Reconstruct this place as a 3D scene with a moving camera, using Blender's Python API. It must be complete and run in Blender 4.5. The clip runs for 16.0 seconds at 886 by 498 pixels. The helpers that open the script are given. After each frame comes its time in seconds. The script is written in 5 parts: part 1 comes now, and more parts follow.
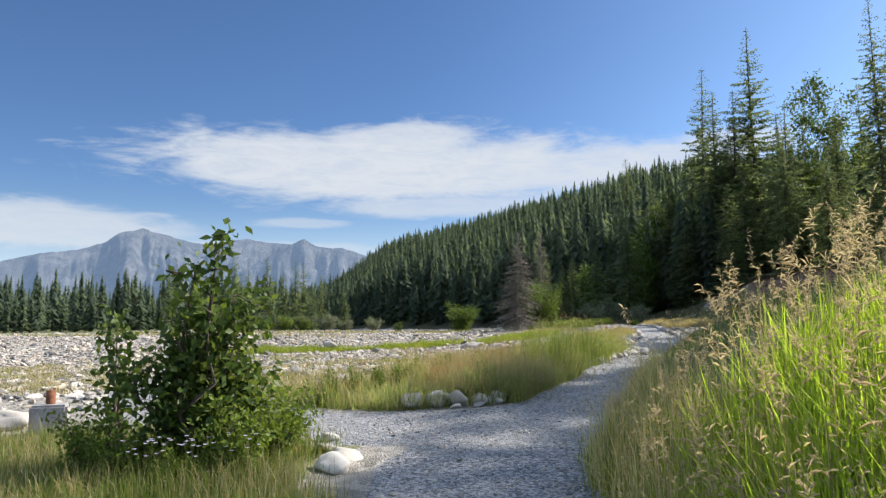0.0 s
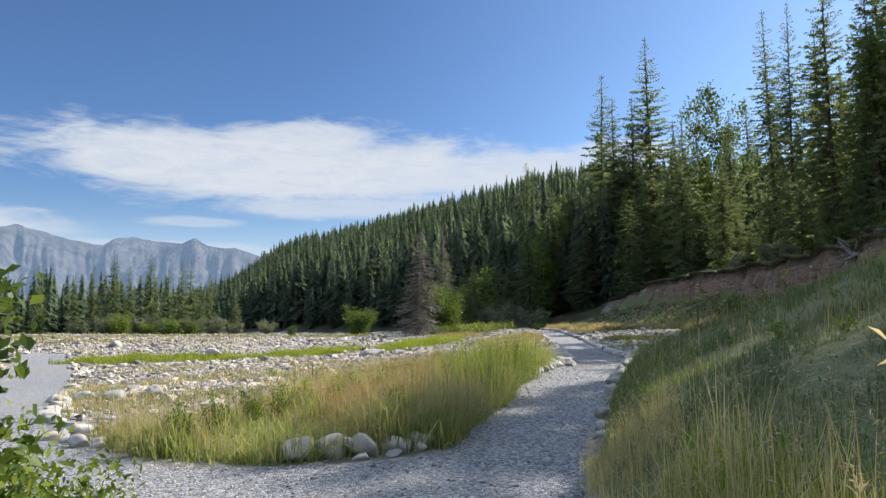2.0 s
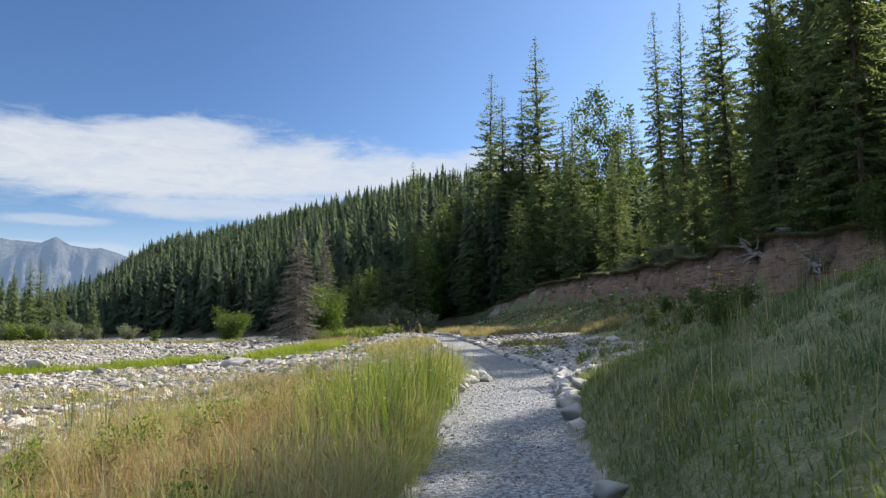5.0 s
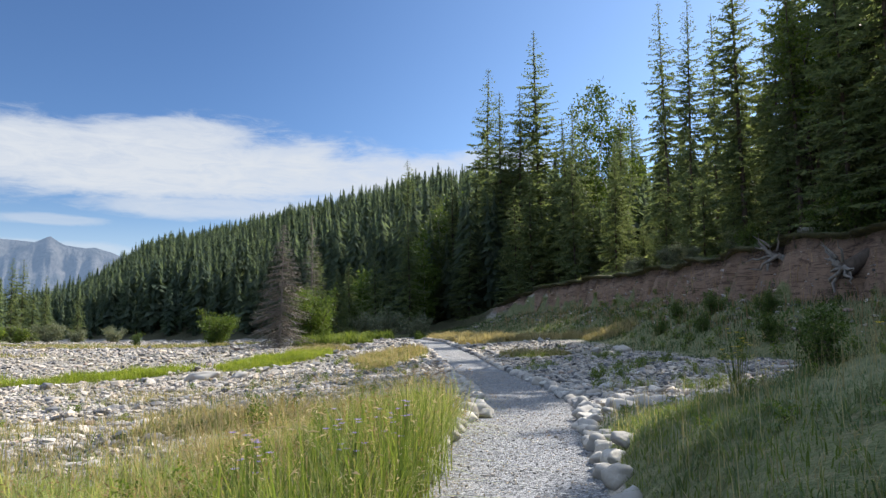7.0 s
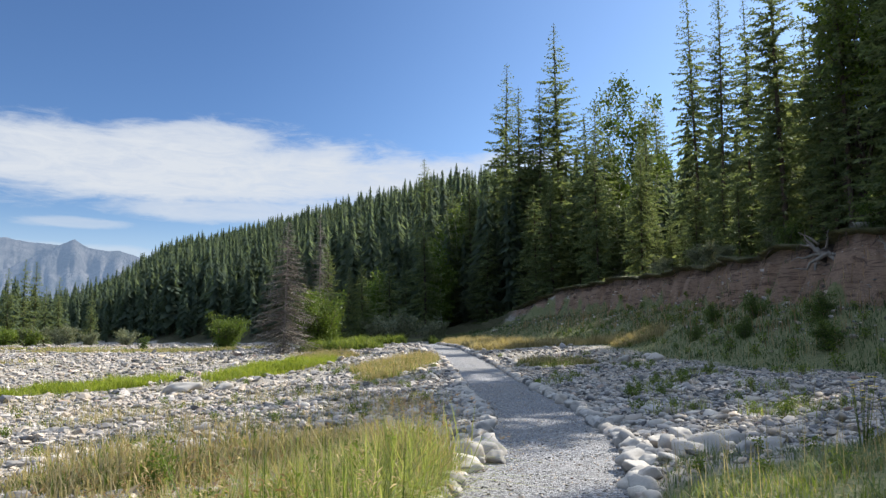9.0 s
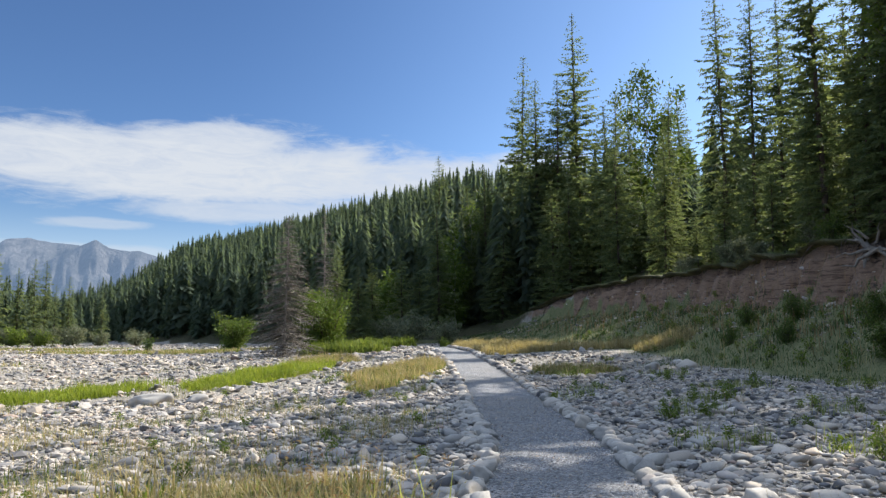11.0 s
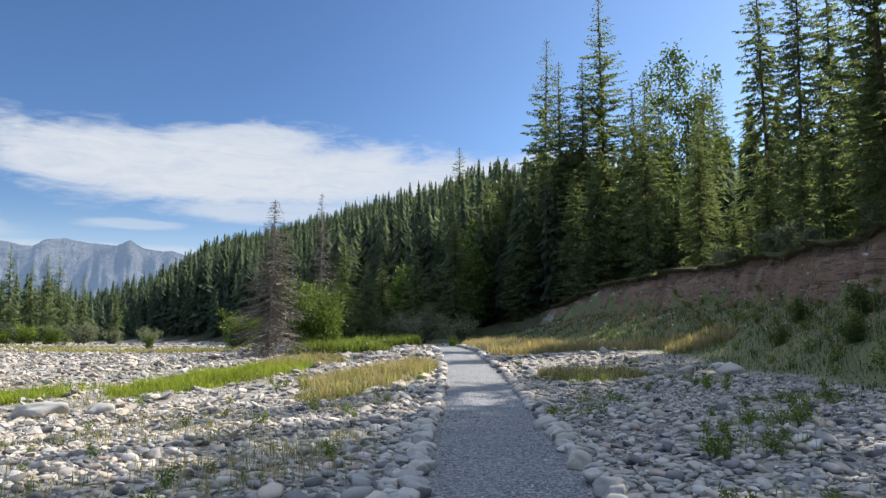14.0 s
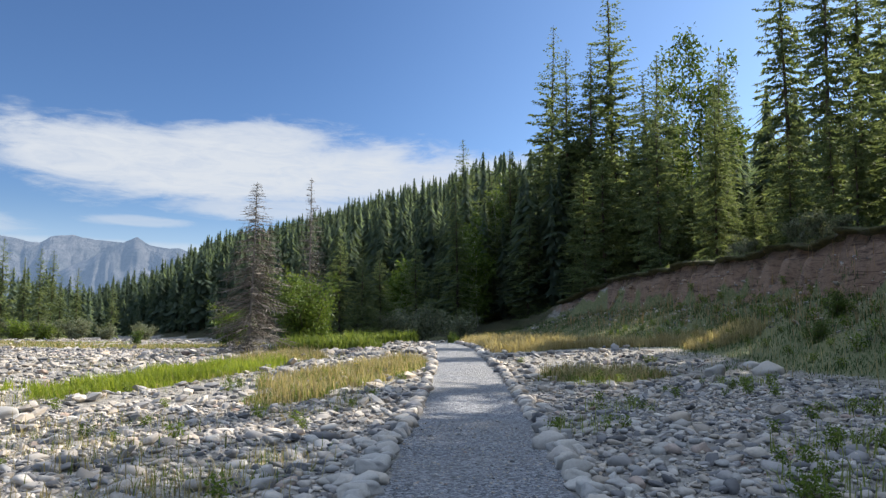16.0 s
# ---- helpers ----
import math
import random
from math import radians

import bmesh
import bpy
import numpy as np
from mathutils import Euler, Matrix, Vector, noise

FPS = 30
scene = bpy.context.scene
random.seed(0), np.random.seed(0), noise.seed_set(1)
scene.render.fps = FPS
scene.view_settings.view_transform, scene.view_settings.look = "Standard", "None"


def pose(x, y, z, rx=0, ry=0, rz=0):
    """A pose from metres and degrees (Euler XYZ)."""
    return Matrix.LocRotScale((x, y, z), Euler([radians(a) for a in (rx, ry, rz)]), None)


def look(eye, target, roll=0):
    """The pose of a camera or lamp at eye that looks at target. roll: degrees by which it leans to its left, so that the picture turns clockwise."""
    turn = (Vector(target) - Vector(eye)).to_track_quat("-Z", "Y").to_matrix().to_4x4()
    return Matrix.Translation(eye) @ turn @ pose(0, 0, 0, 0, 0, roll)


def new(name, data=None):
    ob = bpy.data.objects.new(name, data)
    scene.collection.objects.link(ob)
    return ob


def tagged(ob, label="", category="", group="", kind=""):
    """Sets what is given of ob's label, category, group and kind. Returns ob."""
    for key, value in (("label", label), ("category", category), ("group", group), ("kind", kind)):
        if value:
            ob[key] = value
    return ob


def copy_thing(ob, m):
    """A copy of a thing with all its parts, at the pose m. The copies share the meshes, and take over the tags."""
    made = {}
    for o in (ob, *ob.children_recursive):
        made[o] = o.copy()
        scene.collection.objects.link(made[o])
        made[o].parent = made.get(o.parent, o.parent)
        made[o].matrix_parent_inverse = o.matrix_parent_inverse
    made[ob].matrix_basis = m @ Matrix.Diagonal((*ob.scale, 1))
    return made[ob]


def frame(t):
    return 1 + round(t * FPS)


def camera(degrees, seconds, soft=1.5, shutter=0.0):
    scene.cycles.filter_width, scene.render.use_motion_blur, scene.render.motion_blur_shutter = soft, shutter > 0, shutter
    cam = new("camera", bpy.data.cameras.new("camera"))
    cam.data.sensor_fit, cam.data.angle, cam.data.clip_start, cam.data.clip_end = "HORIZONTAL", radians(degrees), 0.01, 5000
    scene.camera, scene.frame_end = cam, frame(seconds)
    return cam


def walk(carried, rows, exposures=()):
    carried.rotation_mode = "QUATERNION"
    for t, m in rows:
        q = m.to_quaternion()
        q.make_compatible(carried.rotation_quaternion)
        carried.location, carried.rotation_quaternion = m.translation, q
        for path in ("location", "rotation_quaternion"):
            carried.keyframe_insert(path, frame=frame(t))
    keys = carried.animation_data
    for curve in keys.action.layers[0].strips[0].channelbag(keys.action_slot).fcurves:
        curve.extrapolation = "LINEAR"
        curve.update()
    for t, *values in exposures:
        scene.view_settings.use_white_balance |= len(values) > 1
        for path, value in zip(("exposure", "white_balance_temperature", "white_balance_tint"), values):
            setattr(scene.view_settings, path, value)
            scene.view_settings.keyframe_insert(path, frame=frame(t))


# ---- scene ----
cam = camera(62.5, 16.0, soft=1.4)
METRES, EYE, TILT, LEAN, TURN = 23.2, 1.65, 0.0, -3.3, 0.0
ROWS = [
    (0.0, 0.0, 0.0, 0.0, 0.37, 5.67, 3.69),
    (0.5, -0.001, 0.03, 0.0022, -1.03, 5.62, 3.73),
    (1.0, -0.002, 0.0597, 0.0039, -2.72, 5.58, 3.67),
    (1.5, -0.0025, 0.0894, 0.0039, -4.85, 5.49, 3.66),
    (2.0, -0.0023, 0.1208, 0.0046, -7.68, 5.36, 3.59),
    (2.5, -0.0, 0.1528, 0.0063, -10.86, 5.22, 3.55),
    (3.0, 0.002, 0.1834, 0.0056, -13.57, 5.12, 3.56),
    (3.5, 0.0054, 0.2147, 0.0034, -15.29, 5.08, 3.62),
    (4.0, 0.0111, 0.2454, 0.0024, -16.1, 5.08, 3.69),
    (6.5, 0.0554, 0.3901, 0.0087, -17.21, 5.1, 3.52),
    (7.0, 0.0664, 0.4217, 0.0125, -17.22, 5.14, 3.49),
    (7.5, 0.0761, 0.4525, 0.0144, -17.04, 5.21, 3.52),
    (8.0, 0.0898, 0.4802, 0.0145, -16.64, 5.29, 3.53),
    (8.5, 0.1029, 0.5096, 0.0139, -16.14, 5.38, 3.49),
    (9.0, 0.1145, 0.5361, 0.0137, -15.69, 5.44, 3.4),
    (11.5, 0.1772, 0.6719, 0.0155, -13.95, 5.54, 3.32),
    (12.0, 0.1938, 0.7002, 0.0122, -13.56, 5.56, 3.3),
    (12.5, 0.2104, 0.7281, 0.0095, -13.19, 5.58, 3.26),
    (13.0, 0.2266, 0.7582, 0.0078, -12.86, 5.59, 3.22),
    (13.5, 0.2439, 0.7877, 0.0078, -12.48, 5.61, 3.17),
    (14.0, 0.259, 0.8157, 0.0042, -12.0, 5.67, 3.11),
    (14.5, 0.2725, 0.8438, 0.0008, -11.56, 5.73, 2.99),
    (15.0, 0.2826, 0.8732, -0.0005, -11.32, 5.72, 2.88),
    (15.5, 0.2926, 0.9037, -0.002, -11.34, 5.66, 2.82),
    (16.0, 0.3027, 0.935, -0.0052, -11.56, 5.58, 2.8),
]
walk(cam, [(t, pose(0, 0, EYE, TILT, LEAN, TURN) @ pose(METRES * x, METRES * y, METRES * z, 90 + pitch, roll, yaw)) for t, x, y, z, yaw, pitch, roll in ROWS],
     [(0.0, 1.2), (2.5, 1.2), (16.0, 1.2)])


# ---- sky and sun ----
SUN_AZ, SUN_EL = radians(66), radians(37)      # clockwise from the +y way of walking
sun_to = Vector((math.sin(SUN_AZ) * math.cos(SUN_EL), math.cos(SUN_AZ) * math.cos(SUN_EL), math.sin(SUN_EL)))
sun = new("sun", bpy.data.lights.new("sun", "SUN"))
sun.data.energy, sun.data.angle, sun.data.color = 4.6, radians(0.53), (1.0, 0.94, 0.84)
sun.matrix_world = look(sun_to * 100, (0, 0, 0))


class Nodes:
    """Short hand for building a node tree."""

    def __init__(self, tree):
        self.tree = tree
        tree.nodes.clear()

    def add(self, kind, inputs=None, **settings):
        n = self.tree.nodes.new(kind)
        for k, v in settings.items():
            setattr(n, k, v)
        for k, v in (inputs or {}).items():
            if isinstance(v, bpy.types.NodeSocket):
                self.tree.links.new(v, n.inputs[k])
            else:
                n.inputs[k].default_value = v
        return n

    def math(self, op, a, b=0.0, clamp=False):
        return self.add("ShaderNodeMath", {0: a, 1: b}, operation=op, use_clamp=clamp).outputs[0]

    def mix(self, fac, a, b, blend="MIX"):
        n = self.add("ShaderNodeMix", data_type="RGBA", blend_type=blend)
        for k, v in ((0, fac), (6, a), (7, b)):
            if isinstance(v, bpy.types.NodeSocket):
                self.tree.links.new(v, n.inputs[k])
            else:
                n.inputs[k].default_value = v if k == 0 or len(v) == 4 else (*v, 1)
        return n.outputs[2]

    def noise(self, scale, detail=4.0, rough=0.55, vector=None, distort=0.0):
        ins = {"Scale": scale, "Detail": detail, "Roughness": rough, "Distortion": distort}
        if vector is not None:
            ins["Vector"] = vector
        return self.add("ShaderNodeTexNoise", ins).outputs[0]

    def ramp(self, fac, stops):
        n = self.add("ShaderNodeValToRGB", {0: fac})
        e = n.color_ramp.elements
        while len(e) < len(stops):
            e.new(0.5)
        for el, (p, c) in zip(e, stops):
            el.position, el.color = p, ((*c, 1) if len(c) == 3 else c)
        return n.outputs[0]

    def smooth(self, value, lo, hi):
        return self.add("ShaderNodeMapRange", {0: value, 1: lo, 2: hi}, interpolation_type="SMOOTHSTEP").outputs[0]


def build_world():
    w = bpy.data.worlds.new("sky")
    scene.world = w
    w.use_nodes = True
    n = Nodes(w.node_tree)
    sky = n.add("ShaderNodeTexSky", sky_type="NISHITA", sun_disc=False, sun_elevation=SUN_EL, sun_rotation=SUN_AZ,
                altitude=1400.0, air_density=1.0, dust_density=0.6, ozone_density=1.3).outputs[0]
    way = n.add("ShaderNodeTexCoord").outputs["Generated"]
    xyz = n.add("ShaderNodeSeparateXYZ", {0: way})
    x, y, z = xyz.outputs
    az = n.math("ARCTAN2", x, y)
    el = n.math("ARCSINE", z)
    # clouds live on a flat layer in azimuth and height, stretched sideways
    flat = n.add("ShaderNodeCombineXYZ", {0: n.math("MULTIPLY", az, 2.2), 1: n.math("MULTIPLY", el, 9.0), 2: 0.0}).outputs[0]
    warp = n.math("SUBTRACT", n.noise(2.2, 7.0, 0.6, flat, 0.6), 0.5)
    fine = n.math("SUBTRACT", n.noise(7.0, 8.0, 0.68, flat, 0.9), 0.5)
    total = None
    # (azimuth, height, half width, half height, strength) in degrees
    for a, e, wa, we, s in ((-5.5, 12.0, 20.5, 3.2, 1.0), (11.0, 11.7, 15.0, 1.9, 0.9), (-1, 9.0, 11.0, 1.0, 0.7), (-31.0, 6.7, 12.0, 1.9, 0.8), (-4, 13.9, 9, 1.6, 0.9),
                            (-11.5, 7.6, 4.5, 0.45, 0.5), (-16.0, 5.6, 16.0, 0.6, 0.45), (22.0, 12.8, 5.0, 1.5, 0.75), (-62, 9, 22, 2.5, 0.8), (118, 10, 30, 3, 0.8), (190, 9, 40, 2.5, 0.8)):
        da = n.math("DIVIDE", n.math("SUBTRACT", az, radians(a) if a <= 180 else radians(a - 360)), radians(wa))
        de = n.math("DIVIDE", n.math("SUBTRACT", el, radians(e)), radians(we))
        d = n.math("SQRT", n.math("ADD", n.math("MULTIPLY", da, da), n.math("MULTIPLY", de, de)))
        m = n.math("MULTIPLY", n.smooth(n.math("ADD", n.math("ADD", d, n.math("MULTIPLY", warp, 1.35)), n.math("MULTIPLY", fine, 0.8)), 1.12, 0.55), s)
        total = m if total is None else n.math("MAXIMUM", total, m)
    body = n.math("MULTIPLY", total, n.math("ADD", 0.94, n.math("MULTIPLY", fine, 0.8)), True)
    hazy = n.mix(n.smooth(el, 0.16, -0.02), sky, (6.2, 7.3, 8.9))
    hazy = n.mix(n.smooth(el, 0.02, 0.22), hazy, n.mix(1.0, hazy, (0.62, 0.81, 1.05), "MULTIPLY"))
    hazy = n.mix(n.smooth(az, -0.1, 1.05), hazy, n.mix(1.0, hazy, (2.55, 2.1, 1.72), "MULTIPLY"))
    # unseen veil of thin high cloud, added above the view to brighten shade
    fill_veil = n.math("MULTIPLY", n.smooth(el, 0.5, 0.75), n.smooth(n.noise(2.6, 6.0, 0.6, way, 0.5), 0.25, 0.55))
    hazy = n.mix(n.math("MULTIPLY", fill_veil, 0.85), hazy, (8.4, 10.3, 13.4))
    colour = n.mix(body, hazy, (6.0, 6.4, 7.0))
    back = n.add("ShaderNodeBackground", {"Color": colour, "Strength": 0.052})
    n.add("ShaderNodeOutputWorld", {0: back.outputs[0]})


build_world()

# ---- materials ----


def material(name):
    m = bpy.data.materials.new(name)
    m.use_nodes = True
    return m, Nodes(m.node_tree)


def finish(n, colour, rough=0.9, bump=None, strength=0.3, distance=0.02, through_light=0.0, specular=0.3):
    ins = {"Base Color": colour, "Roughness": rough, "Specular IOR Level": specular}
    if bump is not None:
        ins["Normal"] = n.add("ShaderNodeBump", {"Height": bump, "Strength": strength, "Distance": distance}).outputs[0]
    b = n.add("ShaderNodeBsdfPrincipled", ins).outputs[0]
    if through_light:
        tl = n.add("ShaderNodeBsdfTranslucent", {"Color": n.mix(0.5, colour, n.mix(1.0, colour, (1.6, 1.5, 0.5), "MULTIPLY"))}).outputs[0]
        b = n.add("ShaderNodeMixShader", {0: through_light, 1: b, 2: tl}).outputs[0]
    n.add("ShaderNodeOutputMaterial", {0: b})


def place(n):
    return n.add("ShaderNodeNewGeometry").outputs["Position"]


def island(n):
    return n.add("ShaderNodeNewGeometry").outputs["Random Per Island"]


def leaf_material(name, dark, mid, light, through_light=0.3, rough=0.6, patch=0.6):
    m, n = material(name)
    c = n.ramp(island(n), [(0.0, dark), (0.5, mid), (1.0, light)])
    p = n.noise(patch, 3.0, 0.6, place(n))
    c = n.mix(n.smooth(p, 0.35, 0.7), c, n.mix(0.55, c, dark))
    finish(n, c, rough, through_light=through_light, specular=0.12)
    return m


def stone_material(name, tone=1.0, per_object=False):
    m, n = material(name)
    r = n.add("ShaderNodeObjectInfo").outputs["Random"] if per_object else island(n)
    k = tone
    c = n.ramp(r, [(0.0, (0.08 * k, 0.082 * k, 0.088 * k)), (0.2, (0.18 * k, 0.182 * k, 0.19 * k)), (0.42, (0.36 * k, 0.35 * k, 0.34 * k)), (0.55, (0.31 * k, 0.275 * k, 0.23 * k)),
                   (0.75, (0.49 * k, 0.475 * k, 0.45 * k)), (0.88, (0.44 * k, 0.37 * k, 0.29 * k)), (0.96, (0.57 * k, 0.54 * k, 0.49 * k)), (1.0, (0.28 * k, 0.19 * k, 0.15 * k))])
    c = n.mix(1.0, c, (1.06, 1.0, 0.94), "MULTIPLY")
    if per_object:
        c = n.mix(0.5, c, (0.56 * k, 0.53 * k, 0.48 * k))
    pos = place(n)
    grain = n.noise(42, 6, 0.7, pos)
    veins = n.noise(9, 5, 0.6, pos, 1.5)
    c = n.mix(n.math("MULTIPLY", n.smooth(grain, 0.35, 0.75), 0.35), c, (0.18, 0.17, 0.16))
    c = n.mix(n.math("MULTIPLY", n.smooth(veins, 0.55, 0.8), 0.22), c, (0.58, 0.56, 0.53))
    finish(n, c, 0.85, n.math("ADD", grain, veins), 0.22, 0.008)
    return m


def ground_material():
    m, n = material("ground_earth")
    pos = place(n)

    def mask(name, scale, spread, lo=0.4, hi=0.6):
        a = n.add("ShaderNodeAttribute", attribute_name=name).outputs["Fac"]
        w = n.math("MULTIPLY", n.math("SUBTRACT", n.noise(scale, 5, 0.65, pos), 0.5), spread)
        return n.smooth(n.math("ADD", a, w), lo, hi)

    big, fine, grit = n.noise(0.35, 5, 0.6, pos), n.noise(6, 6, 0.65, pos), n.noise(70, 4, 0.7, pos)
    cell = n.add("ShaderNodeTexVoronoi", {"Vector": pos, "Scale": 40.0, "Randomness": 1.0})
    pebble = n.add("ShaderNodeTexVoronoi", {"Vector": pos, "Scale": 7.0, "Randomness": 1.0})
    silt = n.ramp(fine, [(0.25, (0.11, 0.10, 0.083)), (0.75, (0.27, 0.24, 0.20))])
    shade = n.add("ShaderNodeSeparateColor", {0: pebble.outputs["Color"]}).outputs[0]
    pebbles = n.ramp(shade, [(0.0, (0.14, 0.13, 0.115)), (0.6, (0.36, 0.33, 0.29)), (1.0, (0.55, 0.50, 0.43))])
    silt = n.mix(0.5, silt, pebbles)
    tone = n.add("ShaderNodeSeparateColor", {0: cell.outputs["Color"]}).outputs[0]
    path = n.ramp(tone, [(0.0, (0.06, 0.062, 0.07)), (0.5, (0.185, 0.19, 0.205)), (1.0, (0.38, 0.38, 0.385))])
    path = n.mix(n.math("MULTIPLY", n.smooth(big, 0.4, 0.65), 0.35), path, (0.27, 0.25, 0.22))
    turf = n.ramp(n.noise(9, 8, 0.75, pos, 0.4), [(0.25, (0.08, 0.10, 0.04)), (0.5, (0.15, 0.16, 0.07)), (0.62, (0.23, 0.21, 0.11)), (0.8, (0.32, 0.28, 0.17))])
    strata = n.noise(1.6, 9, 0.78, n.add("ShaderNodeMapping", {0: pos, 3: (0.5, 0.5, 2.6)}).outputs[0], 0.9)
    soil = n.ramp(strata, [(0.28, (0.026, 0.018, 0.014)), (0.42, (0.105, 0.066, 0.047)), (0.52, (0.27, 0.178, 0.122)), (0.61, (0.13, 0.085, 0.062)), (0.74, (0.34, 0.25, 0.18))])
    wood = n.ramp(fine, [(0.3, (0.03, 0.03, 0.015)), (0.7, (0.09, 0.085, 0.04))])
    c = n.mix(mask("turf", 2.5, 0.7), silt, turf)
    c = n.mix(mask("wood", 0.6, 0.5), c, wood)
    c = n.mix(mask("soil", 1.5, 0.5), c, soil)
    c = n.mix(mask("path", 5.0, 0.5), c, path)
    h = n.math("ADD", n.math("MULTIPLY", fine, 1.0), n.math("ADD", n.math("MULTIPLY", grit, 0.4), n.math("MULTIPLY", cell.outputs["Distance"], -0.6)))
    finish(n, c, 0.95, h, 0.9, 0.035)
    return m


GROUND = ground_material()
STONE = stone_material("river_stone", 1.0)
STONE_ONE = stone_material("edging_rock", 0.86, True)
GRAVEL = stone_material("path_gravel", 1.0)
NEEDLE = leaf_material("spruce_needles", (0.095, 0.129, 0.069), (0.140, 0.179, 0.090), (0.207, 0.241, 0.112), 0.45, 0.65, 0.25)
# bluer needles for far woods: distance haze is put into their colour
NEEDLE_HAZED = leaf_material("hazed_spruce_needles", (0.080, 0.114, 0.088), (0.109, 0.145, 0.103), (0.137, 0.172, 0.114), 0.55, 0.85, 0.03)
NEEDLE_DEAD = leaf_material("dead_twigs", (0.12, 0.105, 0.085), (0.20, 0.175, 0.145), (0.29, 0.26, 0.22), 0.0, 0.9)
LEAF = leaf_material("broad_leaves", (0.045, 0.075, 0.02), (0.08, 0.125, 0.03), (0.15, 0.19, 0.05), 0.4, 0.45)
LEAF_BRIGHT = leaf_material("bright_leaves", (0.07, 0.11, 0.02), (0.13, 0.19, 0.03), (0.22, 0.27, 0.06), 0.4, 0.5)
LEAF_BUSH = leaf_material("bush_leaves", (0.06, 0.10, 0.02), (0.10, 0.15, 0.03), (0.18, 0.23, 0.055), 0.35, 0.5)
LEAF_GREY = leaf_material("willow_leaves", (0.10, 0.12, 0.075), (0.16, 0.18, 0.12), (0.24, 0.25, 0.17), 0.3, 0.6)
GRASS = leaf_material("green_grass", (0.085, 0.125, 0.028), (0.14, 0.19, 0.042), (0.21, 0.24, 0.07), 0.45, 0.55, 0.5)
GRASS_LUSH = leaf_material("lush_grass", (0.25, 0.36, 0.035), (0.37, 0.49, 0.06), (0.50, 0.59, 0.12), 0.6, 0.5, 0.5)
GRASS_PLUME = leaf_material("grass_plumes", (0.30, 0.235, 0.18), (0.44, 0.36, 0.28), (0.58, 0.50, 0.40), 0.5, 0.7, 0.5)
GRASS_BED = leaf_material("riverside_grass", (0.13, 0.18, 0.025), (0.22, 0.28, 0.04), (0.32, 0.34, 0.08), 0.5, 0.5, 0.5)
GRASS_ISLE = leaf_material("island_grass", (0.16, 0.20, 0.065), (0.26, 0.30, 0.10), (0.38, 0.39, 0.16), 0.5, 0.55, 0.5)
GRASS_DRY = leaf_material("dry_grass", (0.23, 0.19, 0.10), (0.36, 0.30, 0.17), (0.48, 0.41, 0.25), 0.4, 0.7, 0.5)
GRASS_STRAW = leaf_material("straw_grass", (0.36, 0.30, 0.15), (0.50, 0.43, 0.24), (0.62, 0.55, 0.34), 0.5, 0.6, 0.5)
GRASS_MOUND = leaf_material("meadow_grass", (0.075, 0.115, 0.058), (0.132, 0.172, 0.086), (0.23, 0.24, 0.148), 0.45, 0.6, 0.4)
GRASS_RUST = leaf_material("rusty_grass", (0.20, 0.125, 0.07), (0.32, 0.21, 0.12), (0.44, 0.31, 0.19), 0.4, 0.7, 0.5)


def bark_material(name, a, b):
    m, n = material(name)
    pos = place(n)
    streak = n.noise(6, 6, 0.7, n.add("ShaderNodeMapping", {0: pos, 3: (1, 1, 0.18)}).outputs[0], 0.5)
    finish(n, n.ramp(streak, [(0.3, a), (0.7, b)]), 0.9, streak, 0.7, 0.03)
    return m


BARK = bark_material("spruce_bark", (0.045, 0.034, 0.026), (0.13, 0.10, 0.08))
BARK_GREY = bark_material("grey_dead_wood", (0.13, 0.115, 0.10), (0.30, 0.27, 0.24))
BARK_PALE = bark_material("aspen_bark", (0.20, 0.19, 0.15), (0.48, 0.46, 0.40))

# ---- lie of the land ----
PATH_Y = np.array([-40, -6, 0, 3.3, 6.6, 9.35, 12.1, 15.2, 18.15, 20.6, 25, 33, 39.6, 50.6, 58, 70, 90])
PATH_X = np.array([-2, 0, 0.0, 0.1, 0.3, 1.3, 2.4, 3.75, 5.05, 6.3, 7.9, 9.8, 11.3, 13.4, 14.5, 15, 15])
RISE_Y = np.array([-60, 0, 4, 7, 10, 15, 19, 25, 33, 51, 60, 75, 95, 150, 260, 600])
RISE_Z = np.array([0.0, 0.12, 0.34, 0.48, 0.60, 0.74, 0.76, 0.62, 0.66, 1.18, 1.2, 0.95, 0.65, 0.0, -0.5, -1.0])
BANK_Y = np.array([-60, 0, 20, 36.5, 46, 55, 73, 82, 92, 110, 140, 200, 400, 800])
BANK_X = np.array([30, 27, 25.5, 26.6, 28.6, 30, 30, 28.3, 25, 17, 2, -32, -120, -260])
BANK_H = np.array([3.5, 4.0, 4.5, 4.6, 4.3, 4.1, 4.2, 2.4, 1.3, 0.7, 0.5, 0.5, 0.5, 0.5])


def step(v, lo, hi):
    t = np.clip((v - lo) / (hi - lo), 0, 1)
    return t * t * (3 - 2 * t)


def wave(x, y, size, seed=0.0):
    """Smooth, uneven ups and downs of about -1 to 1."""
    a, b = x / size, y / size
    return (np.sin(1.7 * a + 0.9 * b + seed) + np.sin(-1.1 * a + 1.6 * b + 2.1 * seed + 1) + np.sin(2.6 * a - 1.9 * b + 3.3 * seed + 2) * 0.6
            + np.sin(0.6 * a + 2.9 * b + 1.3 * seed + 4) * 0.6) / 3.2


def path_x(y):
    return np.interp(y, PATH_Y, PATH_X)


def bank_x(y):
    return np.interp(y, BANK_Y, BANK_X) + 0.7 * wave(y, y * 0.3, 2.6) + 0.35 * wave(y, y, 0.9, 2)


